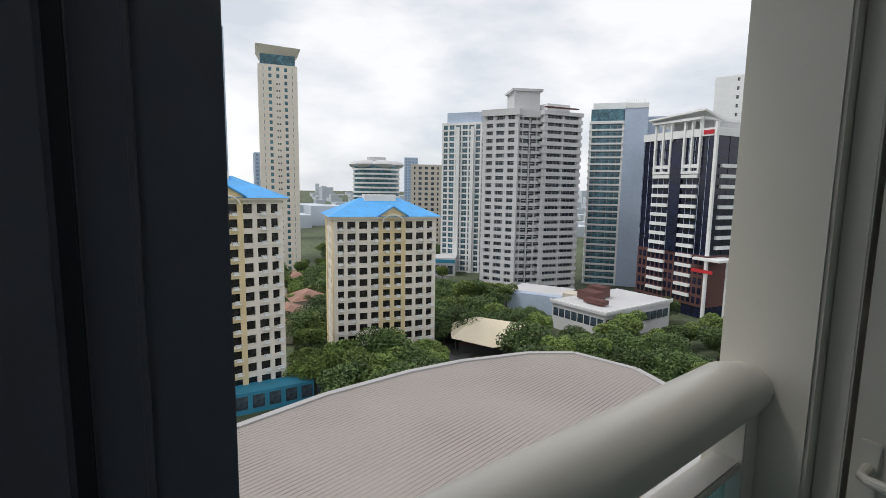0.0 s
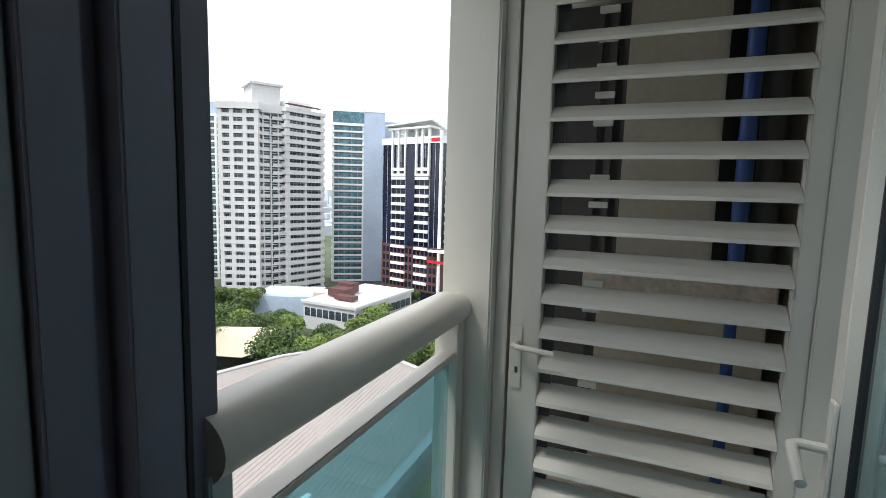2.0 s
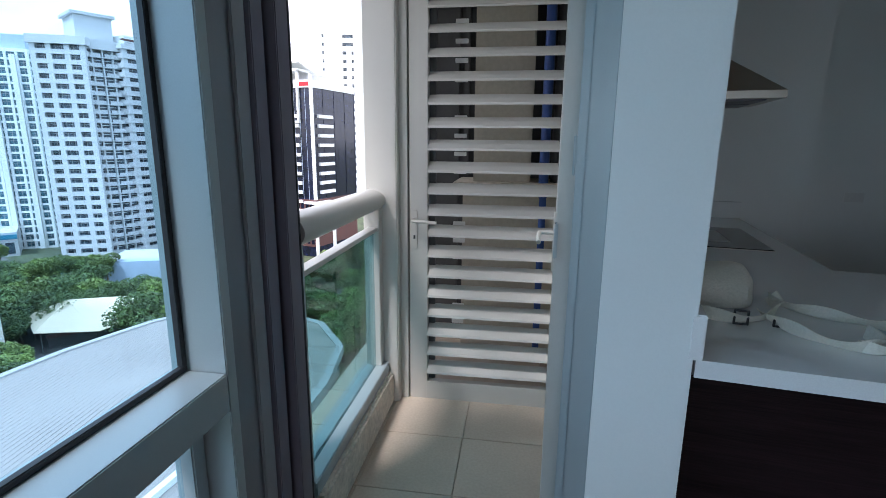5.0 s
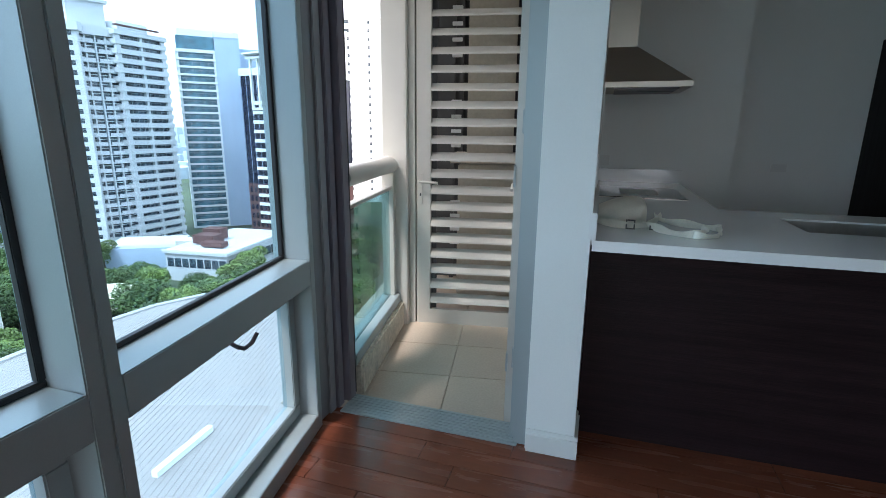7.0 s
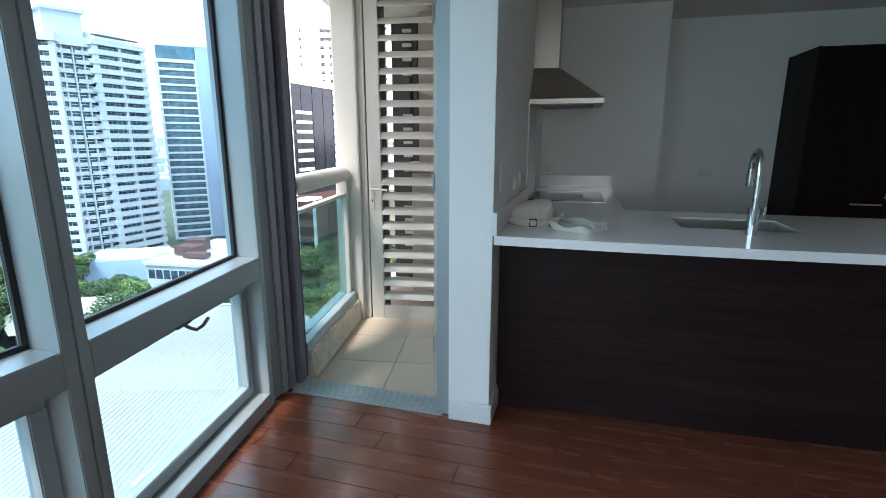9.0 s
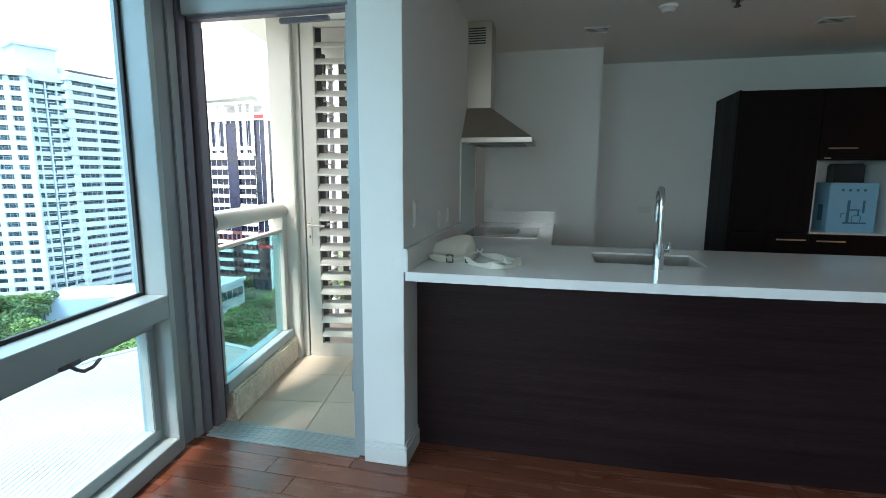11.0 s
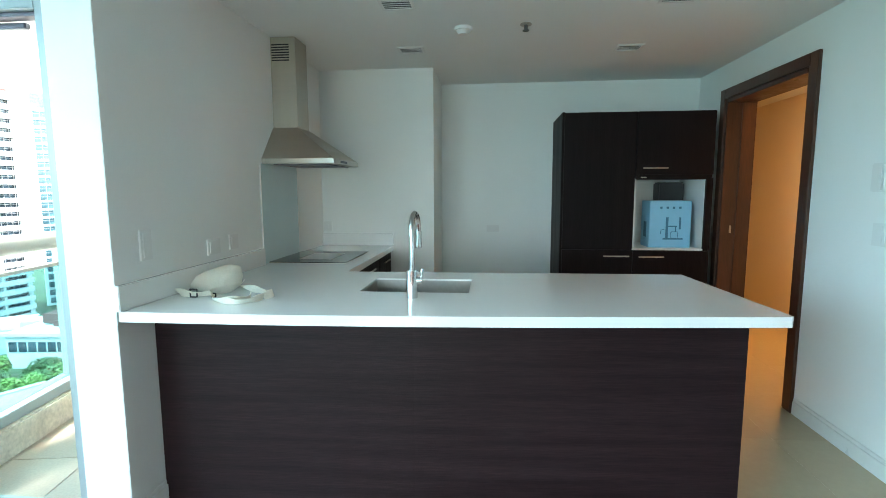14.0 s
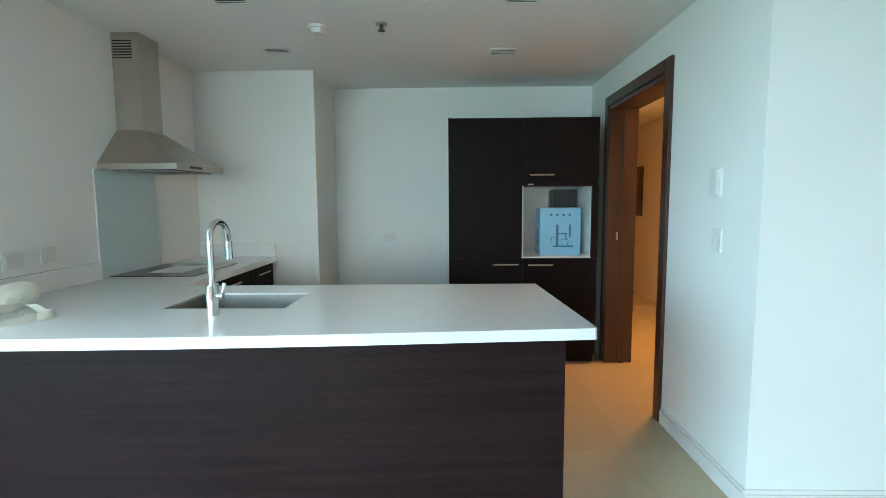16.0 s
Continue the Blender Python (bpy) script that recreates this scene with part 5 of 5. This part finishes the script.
w3, M3 = site((-97.3, 106.5), (-99.5, 139)); add_windows(e, M3, [2 + 3 * k for k in range(10)], [GZ + 4.2], 2.4, 2.6, 0.0, WINB, depth=0.08)
add(e, M, "plant_box", (3, 8, GZ + 9.3), (10, 13, GZ + 11.8), REDB); add(e, M, "plant_box", (8, 5, GZ + 9.3), (15, 8, GZ + 10.6), REDB); add(e, M, "plant_box", (2, 14, GZ + 9.3), (8, 18, GZ + 12.6), REDB)
e = empty("garden_wall", (-140, 112, GZ), "grey planter wall at the foot of the tower", "wall")
w, M = site((-146, 104), (-126, 116)); add(e, M, "wall", (0, 0, GZ), (w, 4, GZ + 6.5), BLUEC); add(e, M, "lift_house", (w + 1, -1, GZ), (w + 7, 5, GZ + 8.5), PALEC); add(e, M, "podium", (2, 4, GZ), (w, 20, GZ + 6.2), GREYC)
# cream market tent
e = empty("market_tent", (-104, 72, GZ), "cream peaked membrane roof over market stalls", "tent")
w, M = site((-107, 62), (-96, 80))
bm = B()
a = [bm.verts.new(M @ Vector(v)) for v in ((0, 0, GZ + 5), (w * 0.5, -2.5, GZ + 3.6), (w, 0, GZ + 5), (w + 1, 12, GZ + 5.5), (w * 0.5, 14, GZ + 6), (-1, 12, GZ + 5.5), (w * 0.3, 6, GZ + 9.3), (w * 0.72, 6, GZ + 8.2))]
for f in ((0, 1, 6), (1, 7, 6), (1, 2, 7), (2, 3, 7), (3, 4, 7), (4, 6, 7), (4, 5, 6), (5, 0, 6)):
    bm.faces.new([a[i] for i in f])
bmesh.ops.recalc_face_normals(bm, faces=bm.faces)
r = bmesh.ops.solidify(bm, geom=bm.faces[:], thickness=0.15)
part("membrane", bm, TENT, e)
for x, y in ((1, 1), (w - 1, 1), (w, 11), (0, 11), (w / 2, 1), (w / 2, 12)):
    bm = B(); cyl(bm, M @ Vector((x, y, GZ)), M @ Vector((x, y, GZ + 4.6)), 0.15, 8); part("post", bm, DARKM, e)
add(e, M, "stall_block", (2, 3, GZ), (w - 2, 10, GZ + 3.2), DARKM); add(e, M, "stall_band", (1.8, 2.8, GZ + 2.3), (w - 1.8, 2.99, GZ + 3.1), REDB)
# white event canopies
for cx, cy in ((-74, 93), (-68, 99)):
    e = empty("event_canopy", (cx, cy, GZ), "white arched event canopy on poles", "tent", "event canopies")
    bm = B(); bmesh.ops.create_uvsphere(bm, u_segments=20, v_segments=10, radius=1, matrix=Matrix.Translation((cx, cy, GZ + 3.0)) @ Matrix.Diagonal((6, 4.5, 2.6, 1)))
    bmesh.ops.delete(bm, geom=[v for v in bm.verts if v.co.z < GZ + 2.95], context="VERTS"); bmesh.ops.solidify(bm, geom=bm.faces[:], thickness=0.1); part("membrane", bm, WHITEC, e, "", True)
    for dx, dy in ((-5.5, 0), (5.5, 0), (0, -4), (0, 4)):
        bm = B(); cyl(bm, (cx + dx, cy + dy, GZ), (cx + dx, cy + dy, GZ + 3.3), 0.12, 8); part("pole", bm, WHITEC, e)

# ---------- big ribbed podium roof below ----------
RZ = -13.0
EDGE = [(-24, -22), (-28.5, -8), (-30.9, 3.1), (-33.0, 9), (-34.4, 16), (-34.7, 21), (-34.0, 27.5), (-32.3, 31.3), (-27, 33), (-21.2, 31.6), (-17.4, 28.0), (-15.5, 22.8), (-14.5, 17.5), (-13.2, 11), (-12.0, 3), (-11.5, -22)]
roof = empty("podium_roof", (-20, 8, RZ), "brown-grey ribbed metal podium roof with a pale edge", "roof")


def roof_z(x, y):
    return RZ + 0.1 - 0.0004 * ((x + 20) ** 2 + (y - 8) ** 2)


bm = B()
hi = [bm.verts.new((x, y, roof_z(x, y))) for x, y in EDGE]
cen = bm.verts.new((-20, 8, roof_z(-20, 8)))
mid_ = [bm.verts.new(((x - 20) / 2, (y + 8) / 2, roof_z((x - 20) / 2, (y + 8) / 2))) for x, y in EDGE]
lo = [bm.verts.new((x, y, RZ - 2.2)) for x, y in EDGE]
k = len(EDGE)
for i in range(k):
    j = (i + 1) % k
    bm.faces.new((hi[i], hi[j], mid_[j], mid_[i])); bm.faces.new((mid_[i], mid_[j], cen)); bm.faces.new((lo[i], lo[j], hi[j], hi[i]))
bm.faces.new(lo[::-1])
part("deck", bm, ROOFM, roof)


def crossings(c, ax, ay):
    """Where the line of offset c along (ax, ay) meets the roof's edge."""
    t = []
    nx, ny = -ay, ax
    for (x0, y0), (x1, y1) in zip(EDGE, EDGE[1:] + EDGE[:1]):
        d0, d1 = x0 * nx + y0 * ny - c, x1 * nx + y1 * ny - c
        if d0 * d1 < 0:
            s = d0 / (d0 - d1)
            t.append((x0 + (x1 - x0) * s) * ax + (y0 + (y1 - y0) * s) * ay)
    return sorted(t)


RA = radians(108)
ax, ay = math.cos(RA), math.sin(RA)
bm = B()
c = -40.0
while c < 60:
    t = crossings(c, ax, ay)
    if len(t) >= 2 and t[-1] - t[0] > 1:
        n = 6
        prev = None
        for i in range(n + 1):
            s = t[0] + (t[-1] - t[0]) * i / n
            x, y = s * ax - c * ay, s * ay + c * ax
            p = Vector((x, y, roof_z(x, y) + 0.0))
            w_ = Vector((-ay, ax, 0)) * 0.05
            ring = [bm.verts.new(p - w_ - Vector((0, 0, 0.1))), bm.verts.new(p - w_ * 0.6 + Vector((0, 0, 0.014))), bm.verts.new(p + w_ * 0.6 + Vector((0, 0, 0.014))), bm.verts.new(p + w_ - Vector((0, 0, 0.1)))]
            if prev:
                for q in range(3):
                    bm.faces.new((prev[q], prev[q + 1], ring[q + 1], ring[q]))
            prev = ring
    c += 0.30
tagged(part("ribs", bm, ROOFM, roof), kind="stuff")
bm = B()
for i in range(k):
    p, q = EDGE[i], EDGE[(i + 1) % k]
    L, M = site(p, q)
    za, zb = roof_z(*p), roof_z(*q)
    vs = [bm.verts.new(M @ Vector(v)) for v in ((0, -0.15, za - 0.5), (L, -0.15, zb - 0.5), (L, 0.35, zb - 0.5), (0, 0.35, za - 0.5), (0, -0.15, za + 0.12), (L, -0.15, zb + 0.12), (L, 0.35, zb + 0.12), (0, 0.35, za + 0.12))]
    for f in ((0, 1, 5, 4), (1, 2, 6, 5), (2, 3, 7, 6), (3, 0, 4, 7), (4, 5, 6, 7), (3, 2, 1, 0)):
        bm.faces.new([vs[n] for n in f])
part("edge_flashing", bm, FLASH, roof, "pale grey edge flashing")
bm = B(); box(bm, (0, -0.15, roof_z(-15, 13)), (3.4, 0.15, roof_z(-15, 13) + 0.3), 0, Matrix.Translation((-16.6, 11.4, 0)) @ Matrix.Rotation(RA - 0.25, 4, "Z")); part("roof_hatch_strip", bm, WHITEC, roof)
add(roof, Matrix(), "wall", (-30, -20, GZ), (-10, 20, RZ - 2.2), GREYC)

# ---------- trees ----------
def crown_mesh(seed, leaf, R, H):
    rnd = random.Random(seed)
    vs, fs = [], []
    lobes = [(rnd.uniform(-0.5, 0.5) * R, rnd.uniform(-0.5, 0.5) * R, rnd.uniform(0.0, 0.55) * H, rnd.uniform(0.40, 0.62) * R) for _ in range(9)]
    for lx, ly, lz, lr in lobes:
        for _ in range(620):
            d = Vector((rnd.gauss(0, 1), rnd.gauss(0, 1), rnd.gauss(0.25, 0.8))).normalized()
            rr = lr * (0.62 + 0.45 * rnd.random() ** 0.5)
            p = Vector((lx, ly, lz)) + Vector((d.x * rr, d.y * rr, d.z * rr * 0.72))
            q = Euler((rnd.uniform(-0.9, 0.9), rnd.uniform(-0.9, 0.9), rnd.uniform(0, 6.3))).to_matrix()
            s = rnd.uniform(0.10, 0.27)
            k = len(vs)
            for a, b in ((-s, -s * 0.6), (s * 0.2, -s), (s, s * 0.5), (-s * 0.3, s)):
                vs.append(p + q @ Vector((a, b, rnd.uniform(-0.12, 0.12))))
            fs.append((k, k + 1, k + 2, k + 3))
    me = bpy.data.meshes.new("crown")
    me.from_pydata([tuple(v) for v in vs], [], fs)
    me.materials.append(leaf)
    return me


def trunk_mesh(seed, H):
    rnd = random.Random(seed)
    bm = B()
    cyl(bm, (0, 0, 0), (rnd.uniform(-0.3, 0.3), rnd.uniform(-0.3, 0.3), H), 0.32, 8, 0.16)
    for _ in range(5):
        a = rnd.uniform(0, 6.3)
        cyl(bm, (0, 0, H * rnd.uniform(0.6, 0.95)), (2.2 * math.cos(a), 2.2 * math.sin(a), H + rnd.uniform(1, 2.5)), 0.13, 6, 0.05)
    return mesh_of("trunk", bm, BARK)


KINDS = [(crown_mesh(11 + i, (LEAF_A, LEAF_B, LEAF_A, LEAF_B)[i], (5.2, 4.6, 6.0, 4.0)[i], (5.5, 5.0, 6.0, 5.5)[i]), trunk_mesh(21 + i, 4.2)) for i in range(4)]
rt = random.Random(5)
BLOCKED = [(-118, 103, -95, 141), (-108, 61, -94, 82), (-182, 114, -155, 158), (-135, 156, -99, 190), (-130, 31, -106, 58), (-118, -8, -98, 21), (-96, 0, -92, 29), (-230, 94, -205, 140)]


def blocked(x, y):
    return any(a - 1.5 < x < c + 1.5 and b - 1.5 < y < d + 1.5 for a, b, c, d in BLOCKED)


ZONES = [(38, 62, 92, 134, 62), (49, 64, 140, 185, 16), (26, 37, 138, 190, 34), (12, 29, 88, 104, 20), (8.5, 17, 135, 240, 44), (19, 27, 205, 250, 14), (62, 75, 80, 170, 30), (13, 30, 104, 150, 40), (14, 30, 150, 330, 60), (33, 40, 116, 150, 10)]
for p0, p1, d0, d1, n in ZONES:
    placed = 0
    for _ in range(n * 4):
        if placed >= n:
            break
        ph, D = radians(rt.uniform(p0, p1)), math.sqrt(rt.uniform(d0 * d0, d1 * d1))
        x, y = -D * math.cos(ph), D * math.sin(ph)
        if blocked(x, y):
            continue
        placed += 1
        i = rt.randrange(4)
        t_ = empty("tree", (x, y, GZ), "leafy broad-crowned street tree", "tree", "trees below the towers")
        t_.rotation_euler[2] = rt.uniform(0, 6.28)
        s = rt.uniform(0.75, 1.15)
        t_.scale = (s, s, s * rt.uniform(0.85, 1.1))
        c_ = new("crown", KINDS[i][0]); c_.parent = t_; c_.location = (0, 0, 4.6)
        r_ = new("trunk", KINDS[i][1]); r_.parent = t_

# low houses between the blocks
for hx, hy, hw, hd in ((-150, 30, 12, 9), (-168, 40, 10, 12), (-185, 28, 14, 10), (-205, 44, 12, 10), (-140, 24, 8, 8)):
    e = empty("house", (hx, hy, GZ), "low house with a red-brown hipped roof", "house", "low houses between the blocks")
    add(e, Matrix(), "wall", (hx - hw / 2, hy - hd / 2, GZ), (hx + hw / 2, hy + hd / 2, GZ + 5.5), PALEC)
    bm = B()
    a = [bm.verts.new(v) for v in ((hx - hw / 2 - 0.8, hy - hd / 2 - 0.8, GZ + 5.5), (hx + hw / 2 + 0.8, hy - hd / 2 - 0.8, GZ + 5.5), (hx + hw / 2 + 0.8, hy + hd / 2 + 0.8, GZ + 5.5), (hx - hw / 2 - 0.8, hy + hd / 2 + 0.8, GZ + 5.5), (hx - hw * 0.2, hy, GZ + 8.2), (hx + hw * 0.2, hy, GZ + 8.2))]
    for f in ((0, 1, 5, 4), (1, 2, 5), (2, 3, 4, 5), (3, 0, 4), (3, 2, 1, 0)):
        bm.faces.new([a[i] for i in f])
    part("roof", bm, ROOFR, e)

# ---------- distant city ----------
rd = random.Random(9)
bm = B()
for _ in range(420):
    ph, D = radians(rd.uniform(2, 75)), rd.uniform(420, 2600)
    x, y = -D * math.cos(ph), D * math.sin(ph)
    h = rd.uniform(5, 16) if rd.random() < 0.86 else rd.uniform(20, 0.022 * D + 22)
    s = rd.uniform(8, 22)
    box(bm, (x - s, y - s, GZ), (x + s, y + s, GZ + h))
solid("backdrop", bm, HAZEC, "distant city blocks on the horizon, haze painted into their colour", kind="stuff")
TILEBED = pbr("tile_bed", (0.58, 0.49, 0.35), 0.6, var=0.05)

# ---------- floor pieces ----------
rp = random.Random(3)
bm = B(); box(bm, (0, 0, -0.0115), (0.90, 0.1185, 0.0), 0.0012); plank = mesh_of("plank", bm, WOOD)
for r in range(23):
    y = 0.40 - 0.12 * (r + 1)
    edge = min(wall_x(y), wall_x(y + 0.12)) - 0.03 if y < -0.01 else -0.15
    x = -2.25 + (0.0, 0.38, 0.61, 0.2, 0.75)[r % 5] if y < -0.01 else -0.15
    for k in range(7):
        xx = x + 0.902 * k
        if xx + 0.85 < edge or xx > 3.7 or (y > 0.3 and xx < 2.25):
            continue
        if xx < edge:
            bm = B(); box(bm, (edge - xx, 0, -0.0115), (0.90, 0.1185, 0.0), 0.0012)
            o = new("plank", mesh_of("plank", bm, WOOD))
        else:
            o = new("plank", plank)
        o.parent = FLOOR; o.location = (xx, y, 0)
me_rest = B()
for r in range(29):
    y = -2.36 - 0.12 * (r + 1)
    for k in range(9):
        box(me_rest, (max(-1.4 + 0.902 * k * 0.94, wall_x(y) - 0.02), y, -0.0115), (-1.4 + 0.902 * (k + 1) * 0.94 - 0.002, y + 0.1185, 0.0))
o = part("planks", me_rest, WOOD, FLOOR); o["kind"] = "stuff"
me_rest = B()
for r in range(23):
    y = 0.40 - 0.12 * (r + 1)
    x = -2.25 + (0.0, 0.38, 0.61, 0.2, 0.75)[r % 5] if y < -0.01 else -0.15
    end = max(x + 0.902 * (k + 1) for k in range(7) if x + 0.902 * k <= 3.7)
    step = (6.23 - end) / 3
    for k in range(3):
        box(me_rest, (end + step * k, y, -0.0115), (end + step * (k + 1) - 0.002, y + 0.1185, 0.0))
o = part("planks", me_rest, WOOD, FLOOR); o["kind"] = "stuff"
bm = B(); box(bm, (-0.05, 0.41, -0.0118), (5.4, 6.3, -0.0006)); solid("tile_bed", bm, TILEBED, "cream grouted bed under the kitchen tiles")
bm = B(); box(bm, (0, 0, -0.0005), (0.5985, 0.5985, 0.001), 0.0006); tile = mesh_of("tile", bm, TILE)
for i in range(9):
    for j in range(10):
        x, y = -0.05 + 0.6 * i, 0.402 + 0.6 * j
        o = new("tile", tile); o.parent = FLOOR; o.location = (x, y, 0)
bm = B(); box(bm, (0, 0, -0.012), (0.397, 0.397, 0.0), 0.0015); btile = mesh_of("tile", bm, BTILE)
for i in range(-1, 4):
    for j in range(0, 6):
        m = BAL @ Matrix.Translation((0.09 + 0.4 * i, -0.1 + 0.4 * j, -0.047))
        c = m.translation
        if c.x > -0.62 and i > 2:
            continue
        o = new("tile", btile); o.parent = bslab; o.matrix_basis = m
